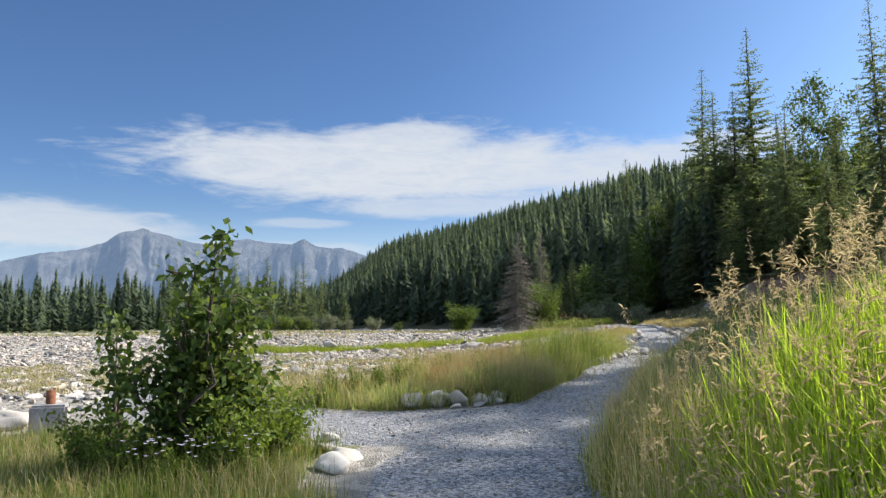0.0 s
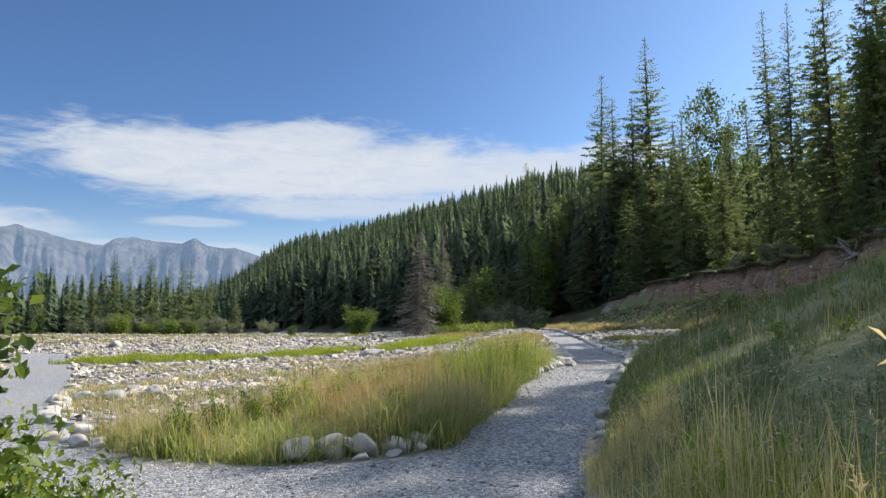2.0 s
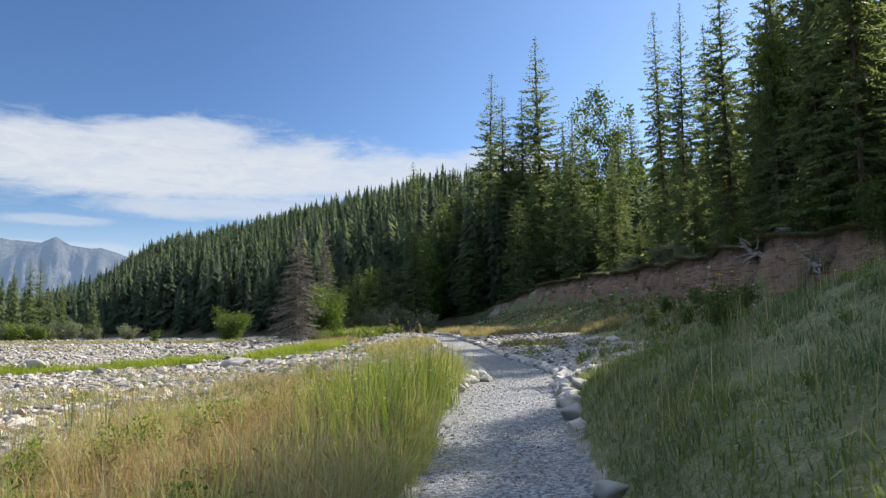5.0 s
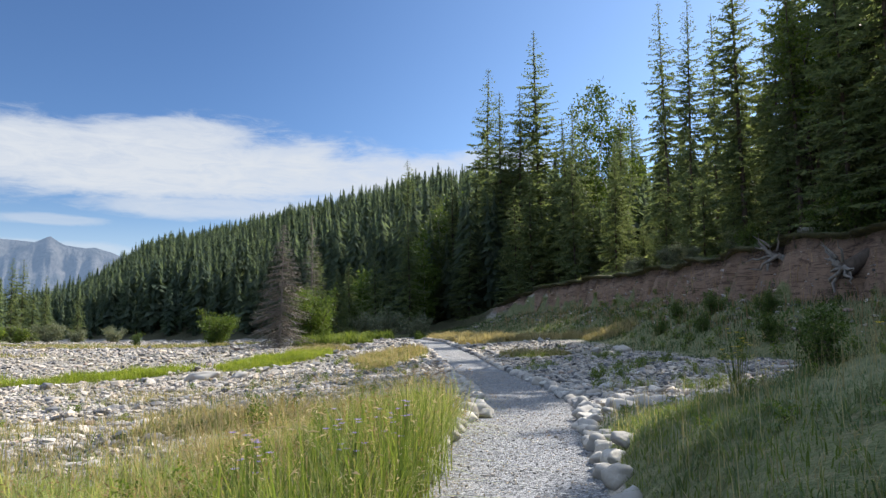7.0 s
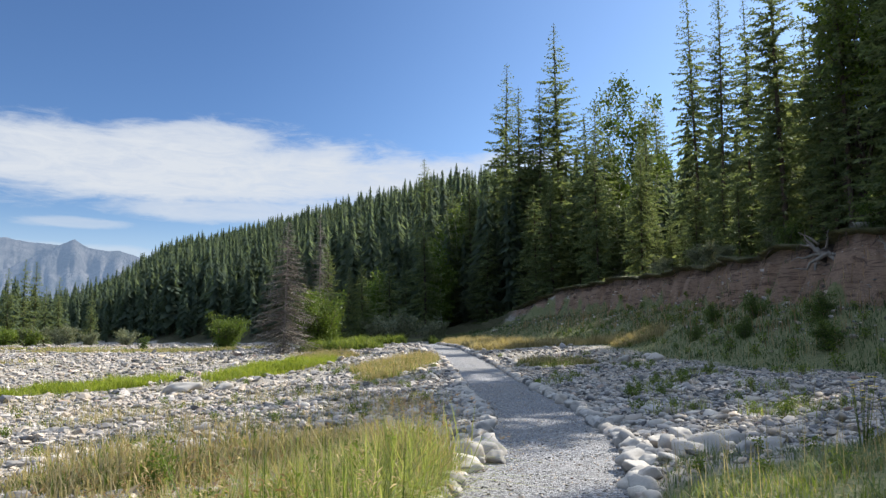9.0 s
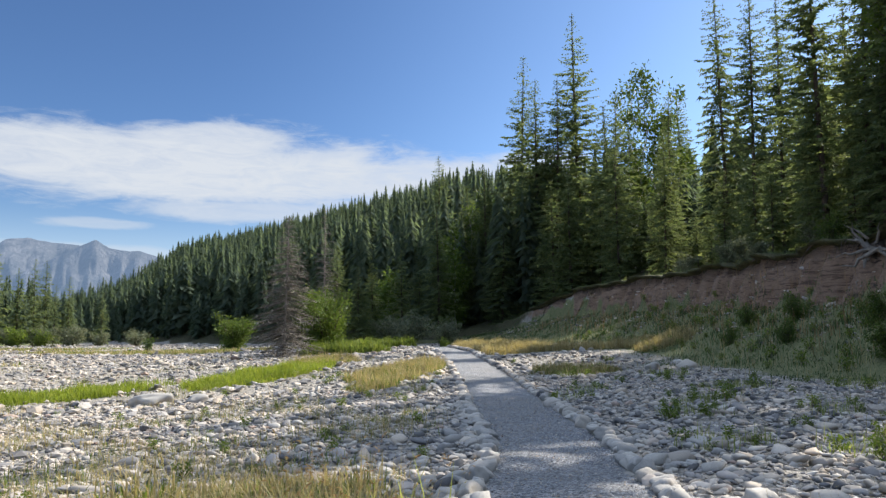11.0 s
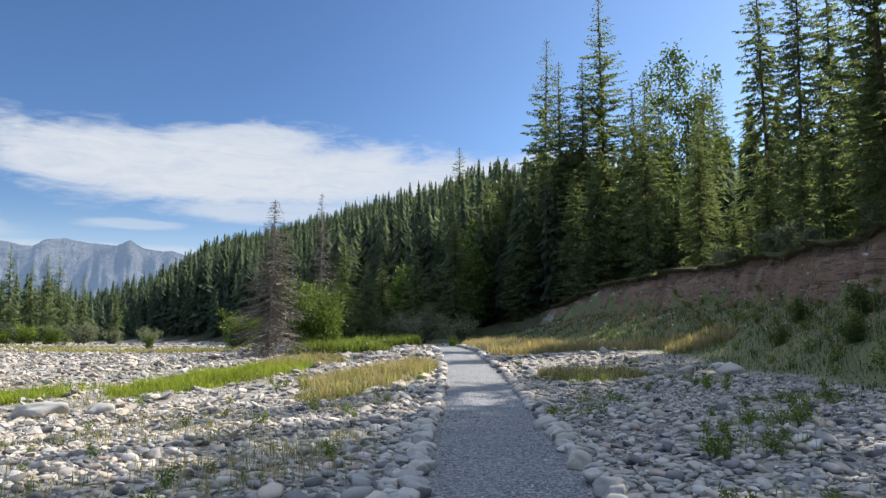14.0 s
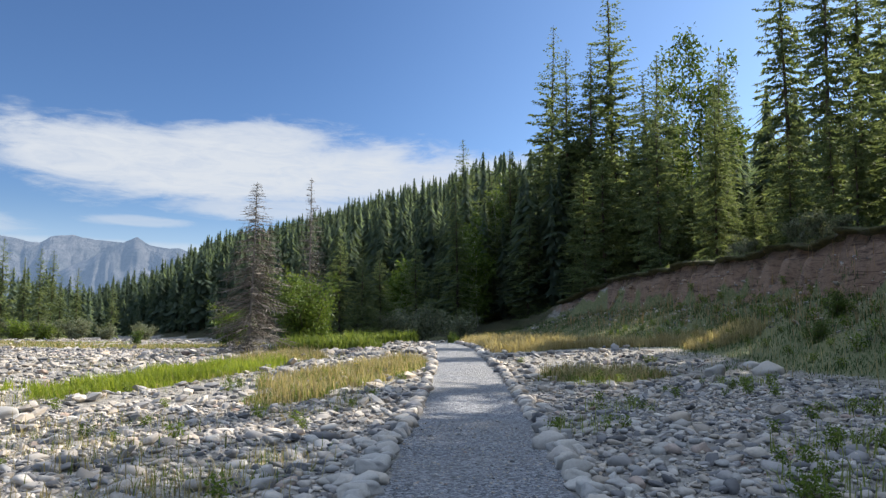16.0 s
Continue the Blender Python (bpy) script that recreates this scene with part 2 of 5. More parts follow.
def mound(x, y):
    """The grassy spur beside the first half of the path."""
    u = x - path_x(y) - 0.95
    v = np.clip(u, 0, None)
    along = 1 - step(y + 0.12 * np.clip(u, 0, 12), 13.0, 20.0)
    start = 0.45 + 0.55 * step(y, 2, 9)
    return along * (start * (0.35 * step(u, -0.05, 0.5) + 0.36 * (1 - np.exp(-v / 1.2))) + 0.215 * v * (1 - 0.3 * step(v, 8, 25)) + 0.12 * np.clip(v - 2, 0, 10))


def land(x, y):
    x, y = np.asarray(x, float), np.asarray(y, float)
    d = x - path_x(y)
    left, right = np.clip(-d - 0.8, 0, 14), np.clip(d - 0.8, 0, 20)
    far = step(y, 60, 130)
    z = np.interp(y, RISE_Y, RISE_Z) - 0.045 * left * (1 - 0.7 * far) + 0.035 * right * (1 - far)
    off = step(np.abs(d), 0.8, 1.6)
    z = z + off * (0.05 * wave(x, y, 1.4) + 0.09 * wave(x, y, 4.5, 3)) - 0.03 * (1 - off)
    z = z + 0.25 * step(-d, 16, 60) * wave(x, y, 14, 5)
    # raised grass island between the path and its side branch
    z = z + mound(x, y)
    b = x - bank_x(y)
    h = np.interp(y, BANK_Y, BANK_H)
    talus = 0.40 * h * step(b, -7.5, -1.0) * (1 + 0.12 * wave(x, y, 1.2, 7))
    face = 0.60 * h * (0.75 * step(b + 0.45 * wave(x, y, 0.4, 1) + 0.5 * wave(x, y, 1.1, 3), -1.8, -0.15) + 0.25 * step(b, -0.25, 0.05))
    spur = 1 - step(y, 8, 22)
    rise = (talus + face) * (1 - spur) + spur * h * step(b, -9, 2)
    beyond = np.clip(b - 1, 0, None)
    hill = 0.497 * beyond
    hill = hill * (0.12 + 0.88 * step(np.degrees(np.arctan2(x, np.maximum(y, 1.0))), -14.0, -3.0)) * (1 - 0.42 * step(np.degrees(np.arctan2(x, np.maximum(y, 1.0))), 14.0, 32.0))
    top = 105 + 16 * wave(x, y, 90, 2)
    hill = top * (1 - np.exp(-hill / top)) * (0.5 + 0.5 * step(y, 40, 150)) + 0.5 * step(beyond, 0, 4) * wave(x, y, 3, 4)
    return z + rise + hill


def land1(x, y):
    return float(land(x, y))


BRANCH = np.array([(0.6, 8.2), (-1.2, 8.5), (-3.0, 9.6), (-4.6, 12.2), (-6.2, 16.5), (-8.0, 22.0), (-10.5, 30.0), (-15.0, 42.0)])


def branch_gap(x, y):
    """Distance to the middle of the side branch that leaves the path to the left."""
    best = np.full(np.shape(x), 1e9)
    for (ax, ay), (bx, by) in zip(BRANCH[:-1], BRANCH[1:]):
        t = np.clip(((x - ax) * (bx - ax) + (y - ay) * (by - ay)) / ((bx - ax) ** 2 + (by - ay) ** 2), 0, 1)
        best = np.minimum(best, np.hypot(x - ax - t * (bx - ax), y - ay - t * (by - ay)))
    return best


def branch_mask(x, y):
    return 1 - step(branch_gap(x, y) + 0.12 * wave(x, y, 0.7), 0.95, 1.25)


def island_mask(x, y):
    """1 where tall grass grows between the path and its side branch."""
    d = path_x(y) - x
    near = 0.36 * (1 - step(y, 13.0, 15.0))
    return (step(d + near, 0.8, 0.98) * (1 - step(d + 0.9 * wave(x, y, 1.3), 3.9, 5.4)) * step(branch_gap(x, y), 1.15, 1.35) * step(y + 0.3 * wave(x, y, 0.9), 9.4, 9.8)
            * (1 - step(y + 0.5 * wave(x, y, 0.8) + 0.9 * np.clip(d - 1.6, 0, 3), 18.4, 20.4)))


def path_mask(x, y):
    w = 0.86 + 0.07 * wave(x, y, 0.8) - 0.34 * (x < path_x(y)) * step(y, 9.4, 9.9) * (1 - step(y, 13.0, 15.0))
    return np.maximum(1 - step(np.abs(x - path_x(y)), w - 0.12, w + 0.08), branch_mask(x, y)) * (y < 62)


def blot(x, y, cx, cy, rx, ry, turn):
    """A ragged oval patch."""
    c, s = math.cos(turn), math.sin(turn)
    u, v = (x - cx) * c + (y - cy) * s, -(x - cx) * s + (y - cy) * c
    return 1 - step((u / rx) ** 2 + (v / ry) ** 2 + 0.4 * wave(x, y, 0.9, 6) + 0.25 * wave(x, y, 0.35, 2), 0.5, 1.2)


# grass patches on the river bed: middle, half length, half width, turn
LUSH = [(-1.8, 38.6, 3.2, 1.5, 0.5), (4.3, 42.2, 4.6, 1.5, 1.05), (-8.5, 37.5, 4.2, 1.4, 0.15)]
TAWNY = [(8.6, 39.6, 4.8, 1.2, 1.12), (6.6, 47.0, 2.6, 1.3, 1.1), (2.6, 21.4, 2.6, 1.7, 0.2), (14.0, 37.5, 1.8, 1.0, 0.4)]
SUNNY = [(19.3, 48.0, 5.6, 1.3, 0.05), (16.5, 54.0, 2.2, 6.5, 0.0), (22.4, 45.6, 1.8, 1.3, 0.2)]
REEDS = [(8.6, 56.6, 2.4, 1.8, 0.0), (12.0, 62.0, 4.0, 2.0, 0.0)]
FLAT = [(-3.0, 83.0, 13.0, 6.0, 0.05), (-26.0, 66.0, 14.0, 3.5, 0.1), (-14.0, 54.0, 7.0, 2.0, 0.15), (-30.0, 100.0, 20.0, 5.0, 0.0)]


def patches(x, y, group):
    return np.maximum.reduce([blot(x, y, *p) for p in group])


def tuft_mask(x, y):
    """Thin, patchy grass among the stones on the river side."""
    d = path_x(y) - x
    near = 1 - step(y, 20, 42)
    return step(d, 1.3, 2.2) * step(wave(x, y, 1.5, 9) + 0.7 * wave(x, y, 0.45, 3) + 0.5 * near, 0.05, 0.8) * (0.25 + 0.75 * near) * (1 - path_mask(x, y))


# ---- mesh helpers ----
def mesh_of(name, verts, faces, mats, smooth=False, slots=None):
    verts, faces = np.asarray(verts, np.float32), np.asarray(faces, np.int32)
    me = bpy.data.meshes.new(name)
    k = faces.shape[1]
    me.vertices.add(len(verts))
    me.vertices.foreach_set("co", verts.ravel())
    me.loops.add(faces.size)
    me.loops.foreach_set("vertex_index", faces.ravel())
    me.polygons.add(len(faces))
    me.polygons.foreach_set("loop_start", np.arange(0, faces.size, k, dtype=np.int32))
    me.polygons.foreach_set("use_smooth", np.full(len(faces), smooth))
    if slots is not None:
        me.polygons.foreach_set("material_index", np.asarray(slots, np.int32))
    me.update(calc_edges=True)
    me.validate()
    for m in mats if isinstance(mats, (list, tuple)) else [mats]:
        me.materials.append(m)
    return me


def part(name, me, parent=None, label=""):
    ob = new(name, me)
    if parent is not None:
        ob.parent = parent
    return tagged(ob, label)


def spread(tmpl, pos, rot, scale):
    """One joined mesh of a template (verts, faces) set many times. rot: n x 3 x 3, scale: n x 3."""
    v, f = tmpl
    n = len(pos)
    out = np.einsum("nij,nvj->nvi", rot, v[None] * scale[:, None, :]) + pos[:, None, :]
    faces = f[None] + (np.arange(n) * len(v))[:, None, None]
    return out.reshape(-1, 3), faces.reshape(-1, f.shape[1])


def join(bits):
    vs, fs, o = [], [], 0
    for v, f in bits:
        vs.append(v)
        fs.append(f + o)
        o += len(v)
    return np.concatenate(vs), np.concatenate(fs)


def turns(rng, n, tilt=0.0):
    a, b, c = rng.uniform(0, 2 * math.pi, n), rng.normal(0, tilt, n), rng.normal(0, tilt, n)
    ca, sa, cb, sb, cc, sc = np.cos(a), np.sin(a), np.cos(b), np.sin(b), np.cos(c), np.sin(c)
    o, l = np.zeros(n), np.ones(n)
    rz = np.stack([ca, -sa, o, sa, ca, o, o, o, l], -1).reshape(n, 3, 3)
    rx = np.stack([l, o, o, o, cb, -sb, o, sb, cb], -1).reshape(n, 3, 3)
    ry = np.stack([cc, o, sc, o, l, o, -sc, o, cc], -1).reshape(n, 3, 3)
    return rx @ ry @ rz


def ico(level, seed, rough=0.16, square=1.0):
    bm = bmesh.new()
    bmesh.ops.create_icosphere(bm, subdivisions=level, radius=1)
    rng = np.random.default_rng(seed)
    v = np.array([p.co for p in bm.verts])
    f = np.array([[q.index for q in p.verts] for p in bm.faces])
    bm.free()
    off = rng.uniform(-9, 9, 3)
    r = np.array([1 + rough * 1.6 * noise.noise(Vector(p * 1.1 + off)) + rough * 0.7 * noise.noise(Vector(p * 2.7 - off)) for p in v])
    v = np.sign(v) * np.abs(v) ** square
    # a few flat facets, as split river stones have
    for _ in range(7):
        nrm = rng.normal(size=3)
        nrm /= np.linalg.norm(nrm)
        over = v @ nrm - rng.uniform(0.6, 0.82)
        v -= np.outer(np.clip(over, 0, None) * 0.9, nrm)
    return v * r[:, None], f


PEBBLE = [ico(1, 20 + i, 0.26, 0.8) for i in range(5)]
COBBLE = [ico(2, 40 + i, 0.26, 0.78) for i in range(6)]
ROCK = [ico(3, 60 + i, 0.2, 0.8) for i in range(6)]

# ---- ground sheet ----


def axis(lo, hi, fine, grow, end):
    mid = list(np.arange(lo, hi + 1e-6, fine))
    s, a = fine, []
    p = hi
    while p < end:
        s = min(s * grow, 160)
        p += s
        a.append(p)
    s, b, p = fine, [], lo
    while p > -end:
        s = min(s * grow, 160)
        p -= s
        b.append(p)
    return np.array(b[::-1] + mid + a)


gx, gy = axis(-8, 32, 0.22, 1.09, 4200), axis(-3, 64, 0.22, 1.09, 4200)
GX, GY = np.meshgrid(gx, gy)
GZ = land(GX, GY)
idx = np.arange(GX.size).reshape(GX.shape)
quads = np.stack([idx[:-1, :-1], idx[:-1, 1:], idx[1:, 1:], idx[1:, :-1]], -1).reshape(-1, 4)
me = mesh_of("ground", np.stack([GX, GY, GZ], -1).reshape(-1, 3), quads, GROUND, True)
fx, fy = GX.ravel(), GY.ravel()
bb = fx - bank_x(fy)
u_m = fx - path_x(fy)
on_mound = step(u_m, 0.8, 1.1) * (1 - step(fy + 0.12 * np.clip(u_m, 0, 12), 16.5, 19.5))
start_left = step(-u_m - 0.6 * step(fy, 4.8, 5.6), 0.7, 1.0) * (1 - step(fy + 0.25 * fx, 6.9, 7.6)) * (1 - step(-fx, 4.5, 6.5))
talus_turf = 0.85 * step(bb, -9.5, -6.5) * (1 - step(bb, -1.0, -0.4)) * (1 - step(fy, 100, 130))
turf = np.clip(np.maximum.reduce([blot(fx, fy, -48, 96, 34, 6, 0.05), blot(fx, fy, -10, 108, 26, 4, 0.0) * 0.7, patches(fx, fy, LUSH), patches(fx, fy, TAWNY) * 0.55, tuft_mask(fx, fy) * 0.5 * (fy > 17) * (fy < 60), patches(fx, fy, SUNNY), patches(fx, fy, REEDS), patches(fx, fy, FLAT) * 0.7, island_mask(fx, fy) * 0.8, on_mound, start_left, talus_turf, step(-fx + 0.12 * fy, 46, 58) * 0.75 * (fy > 60)]), 0, 1)
layers = {"turf": turf, "path": path_mask(fx, fy), "wood": np.maximum(step(bb, 0.6, 3.0), step(bb, -4.0, -1.5) * step(fy, 74, 86)), "soil": step(bb + 0.6 * wave(fx, fy, 0.9, 2) + 0.5 * wave(fx, fy, 3.1, 5) - 0.7 * step(fy, 54, 66), -2.0, -1.2) * (1 - step(bb, 0.1, 0.5)) * (1 - step(fy, 72, 88)) * step(fy, 22, 30)}
for key, val in layers.items():
    me.attributes.new(key, "FLOAT", "POINT").data.foreach_set("value", val.astype(np.float32))
ground = tagged(new("ground", me), "wide gravelly river flat rising to a grassy spur and a wooded hill", "ground", kind="structure")

# ---- far mountains ----


def mountain_material(name, haze):
    m, n = material(name)
    pos = place(n)
    rock = n.ramp(n.noise(0.006, 8, 0.65, pos, 0.5), [(0.3, (0.06, 0.075, 0.07)), (0.5, (0.17, 0.165, 0.16)), (0.72, (0.33, 0.315, 0.30))])
    h = n.add("ShaderNodeSeparateXYZ", {0: pos}).outputs[2]
    low = n.smooth(n.math("ADD", h, n.math("MULTIPLY", n.noise(0.01, 5, 0.6, pos), 120)), 190, 60)
    rock = n.mix(low, rock, (0.035, 0.05, 0.035))
    b = n.add("ShaderNodeBsdfPrincipled", {"Base Color": rock, "Roughness": 0.95,
              "Normal": n.add("ShaderNodeBump", {"Height": n.noise(0.012, 8, 0.7, pos, 0.6), "Strength": 1.0, "Distance": 60.0}).outputs[0]}).outputs[0]
    # blue emission mixed over the rock stands in for distance haze
    haze_glow = n.add("ShaderNodeEmission", {"Color": (0.30, 0.45, 0.70, 1), "Strength": 0.32}).outputs[0]
    n.add("ShaderNodeOutputMaterial", {0: n.add("ShaderNodeMixShader", {0: haze, 1: b, 2: haze_glow}).outputs[0]})
    return m


def ridge(name, dist, azs, els, haze, label, seed, rough=0.1):
    """A mountain range on an arc whose skyline runs through the given azimuths and height angles (degrees)."""
    az = np.arange(azs[0], azs[-1], 0.14)
    prof = np.interp(az, azs, els)
    jag = np.array([noise.noise(Vector((a * 1.3, seed, 0))) + 0.6 * noise.noise(Vector((a * 3.9, seed, 3))) for a in az])
    prof = np.clip(prof + rough * jag, 0.02, None)
    levels = np.linspace(0, 1, 30)
    rows = []
    for t in levels:
        fold = np.array([noise.noise(Vector((a * 0.55, t * 0.9, seed))) + 0.5 * noise.noise(Vector((a * 1.6, t * 2.0, seed + 4))) + 0.3 * noise.noise(Vector((a * 4.0, t * 4.0, seed + 9))) for a in az])
        rr = dist * (1 - 0.3 * (1 - t)) + fold * dist * 0.06 * min(1, (1 - t) * 4)
        ht = rr * np.tan(np.radians(prof)) * t ** 1.2
        rows.append(np.stack([np.sin(np.radians(az)) * rr, np.cos(np.radians(az)) * rr, ht - 6], -1))
    v = np.array(rows).reshape(-1, 3)
    ii = np.arange(len(v)).reshape(len(levels), len(az))
    f = np.stack([ii[:-1, :-1], ii[:-1, 1:], ii[1:, 1:], ii[1:, :-1]], -1).reshape(-1, 4)
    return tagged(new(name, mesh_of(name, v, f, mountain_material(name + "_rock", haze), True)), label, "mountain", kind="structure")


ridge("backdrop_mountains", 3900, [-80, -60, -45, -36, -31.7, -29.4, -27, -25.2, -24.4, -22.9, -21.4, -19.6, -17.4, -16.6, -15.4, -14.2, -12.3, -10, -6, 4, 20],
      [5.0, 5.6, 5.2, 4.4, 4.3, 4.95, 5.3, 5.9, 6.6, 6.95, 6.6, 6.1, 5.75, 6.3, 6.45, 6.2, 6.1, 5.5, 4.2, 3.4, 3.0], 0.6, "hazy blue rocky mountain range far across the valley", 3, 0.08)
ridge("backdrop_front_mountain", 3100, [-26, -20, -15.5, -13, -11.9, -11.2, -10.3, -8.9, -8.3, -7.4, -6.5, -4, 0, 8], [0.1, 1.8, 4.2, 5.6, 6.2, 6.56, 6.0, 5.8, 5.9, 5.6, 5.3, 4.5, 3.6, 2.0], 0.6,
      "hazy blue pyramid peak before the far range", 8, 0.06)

# ---- conifers ----


def tube(points, radii, sides=6):
    """A bent, tapering stem as triangles."""
    points, n = np.asarray(points, float), len(points)
    t = np.gradient(points, axis=0)
    t /= np.linalg.norm(t, axis=1)[:, None] + 1e-9
    ref = np.where(np.abs(t[:, 2:3]) > 0.9, [[1.0, 0, 0]], [[0, 0, 1.0]])
    a = np.cross(t, ref)
    a /= np.linalg.norm(a, axis=1)[:, None] + 1e-9
    b = np.cross(t, a)
    ang = np.linspace(0, 2 * math.pi, sides, endpoint=False)
    ring = points[:, None] + np.asarray(radii)[:, None, None] * (np.cos(ang)[None, :, None] * a[:, None] + np.sin(ang)[None, :, None] * b[:, None])
    v = ring.reshape(-1, 3)
    i = np.arange(n * sides).reshape(n, sides)
    j = np.roll(i, -1, 1)
    f = np.concatenate([np.stack([i[:-1], j[:-1], j[1:]], -1).reshape(-1, 3), np.stack([i[:-1], j[1:], i[1:]], -1).reshape(-1, 3)])
    return v, f


def sprays(base, tip, up, width, rng, sag=0.15):
    """Thin pointed leaf-like twigs from base to tip: two triangles each, with a bend."""
    n = len(base)
    way = tip - base
    side = np.cross(way, up)
    side /= np.linalg.norm(side, axis=1)[:, None] + 1e-9
    mid = base + way * 0.5
    w = (np.asarray(width) * 0.5)[:, None] * side
    ln = np.linalg.norm(way, axis=1)[:, None]
    tip = tip - np.array([0, 0, 1.0]) * ln * sag
    v = np.stack([base, mid + w, tip, mid - w], 1).reshape(-1, 3)
    k = np.arange(n)[:, None] * 4
    f = np.concatenate([k + [[0, 1, 2]], k + [[0, 2, 3]]])
    return v, f


def needles_fan(base, tip, up, width):
    """Narrow pointed twigs, one triangle each, broad at the bough and sharp at the tip."""
    side = np.cross(tip - base, up)
    side *= (np.asarray(width) * 0.5)[:, None] / (np.linalg.norm(side, axis=1)[:, None] + 1e-9)
    v = np.stack([base - side, base + side, tip], 1).reshape(-1, 3)
    return v, np.arange(len(v)).reshape(-1, 3)


def conifer(name, h, r, seed, whorls=38, per=6, start=0.08, full=1.0, needles=NEEDLE, bark=BARK, twig=0.5, ragged=0.25, droop=0.35, dead=False, label="", taper=0.75, gapping=0.42, lower=0.0):
    """A spruce: tapered trunk, drooping boughs in whorls, each bough a frond of many fine needle twigs."""
    rng = np.random.default_rng(seed)
    zs = np.linspace(0, h, 9)
    bend = np.stack([0.012 * h * np.sin(zs / h * 2 + seed), 0.012 * h * np.cos(zs / h * 2.3 + seed) - 0.012 * h, zs], -1)
    trunk = tube(bend, 0.0105 * h * (1 - zs / h * 0.97) + 0.006, 7)
    B, T, W, U, stems = [], [], [], [], []
    for i in range(whorls):
        level = start + (1 - start) * ((i + 0.3) / whorls) ** 0.9
        for k in range(per):
            if rng.random() > full:
                continue
            t = min(max(level + rng.uniform(-0.5, 0.5) / whorls, start), 0.985)
            z = t * h
            # the crown widens fast below the spire, then fills out slowly, and thins near the foot
            reach = r * (1 - t) ** taper * (0.55 + 0.45 * min(1, (t - start) / 0.15 + 0.3)) * (1 - lower * max(0, 0.4 - t))
            a = rng.uniform(0, 2 * math.pi)
            ln = reach * rng.uniform(1 - ragged * 1.7, 1 + ragged) + 0.05
            rise = 0.3 * (t - 0.35) * ln if t > 0.35 else 0
            steps = max(2, int(ln / (twig * gapping)))
            q = np.linspace(0.1, 1, steps)
            cx, cy = np.interp(z, zs, bend[:, 0]), np.interp(z, zs, bend[:, 1])
            line = np.stack([cx + math.cos(a) * ln * q, cy + math.sin(a) * ln * q, z + rise * q * 2 - droop * ln * q ** 1.4 + 0.16 * ln * q ** 3], -1)
            out = np.array([math.cos(a), math.sin(a), 0])
            across = np.array([-math.sin(a), math.cos(a), 0])
            if dead or (t < 0.7 and rng.random() < 0.4):
                stems.append(tube(np.vstack([[cx, cy, z], line[steps // 2], line[-1]]), [0.01 + 0.008 * ln, 0.007 + 0.004 * ln, 0.003], 3))
            for sg in (-1, 1, 0):
                m = line[rng.random(steps) < 0.95]
                if not len(m):
                    continue
                ll = twig * rng.uniform(0.55, 1.2, len(m)) * min(1, 0.3 + 1.6 * (1 - t)) * (0.7 if sg == 0 else 1.0)
                d = out * 0.55 + np.array([0, 0, -0.8]) if sg == 0 else out * 0.7 + across * sg * 0.75 + np.array([0, 0, -0.16])
                d = d[None] + rng.normal(0, 0.22, (len(m), 3))
                B.append(m)
                T.append(m + d * ll[:, None])
                W.append(ll * (0.085 if dead else 0.55))
            # the bough's own leading shoot
            B.append(line[-1:] - out * 0.1 * ln)
            T.append(line[-1:] + out * twig * 0.8 * min(1, 0.2 + 1.6 * (1 - t)))
            W.append(np.array([twig * (0.07 if dead else 0.3)]))
    B, T, W = np.concatenate(B), np.concatenate(T), np.concatenate(W)
    up = np.tile([0, 0, 1.0], (len(B), 1)) + rng.normal(0, 0.55, (len(B), 3))
    crown = needles_fan(B, T, up, W)
    thing = new(name)
    part("trunk", mesh_of("trunk", *join([trunk] + stems), bark, True), thing)
    part("crown", mesh_of("crown", *crown, needles), thing)
    return tagged(thing, label, "tree")


def far_tree(seed, layers=17, points=7):
    """A small ragged spruce of unit height for the distant woods: a dark core with drooping pointed boughs."""
    rng = np.random.default_rng(seed)
    a = np.linspace(0, 2 * math.pi, 5, endpoint=False)
    core = np.vstack([np.stack([np.cos(a) * 0.04, np.sin(a) * 0.04, np.full(5, 0.05)], -1), [[0, 0, 0.97]]])
    bits = [(core, np.stack([np.arange(5), (np.arange(5) + 1) % 5, np.full(5, 5)], -1))]
    for i in range(layers):
        for k in range(points):
            t = min((i + rng.random()) / layers, 0.97)
            r = (0.2 * (1 - t) ** 0.8 + 0.006) * rng.uniform(0.45, 1.25)
            z = 0.1 + 0.88 * t
            b = rng.uniform(0, 2 * math.pi)
            d, q = np.array([math.cos(b), math.sin(b), 0]), np.array([-math.sin(b), math.cos(b), 0])
            w = (0.003 + 0.26 * r) * (15 / layers) ** 0.5
            lift = 0.045 * min(1, 3 * (1 - t)) * (15 / layers) ** 0.5
            v = np.array([d * r * 0.15 + q * w + [0, 0, z + lift], d * r * 0.15 - q * w + [0, 0, z + lift], d * r + [0, 0, z - 0.03]])
            bits.append((v, np.array([[0, 1, 2]])))
    return join(bits)


FAR = [far_tree(i) for i in range(5)]
FAR_FINE = [far_tree(i + 10, 34, 9) for i in range(4)]


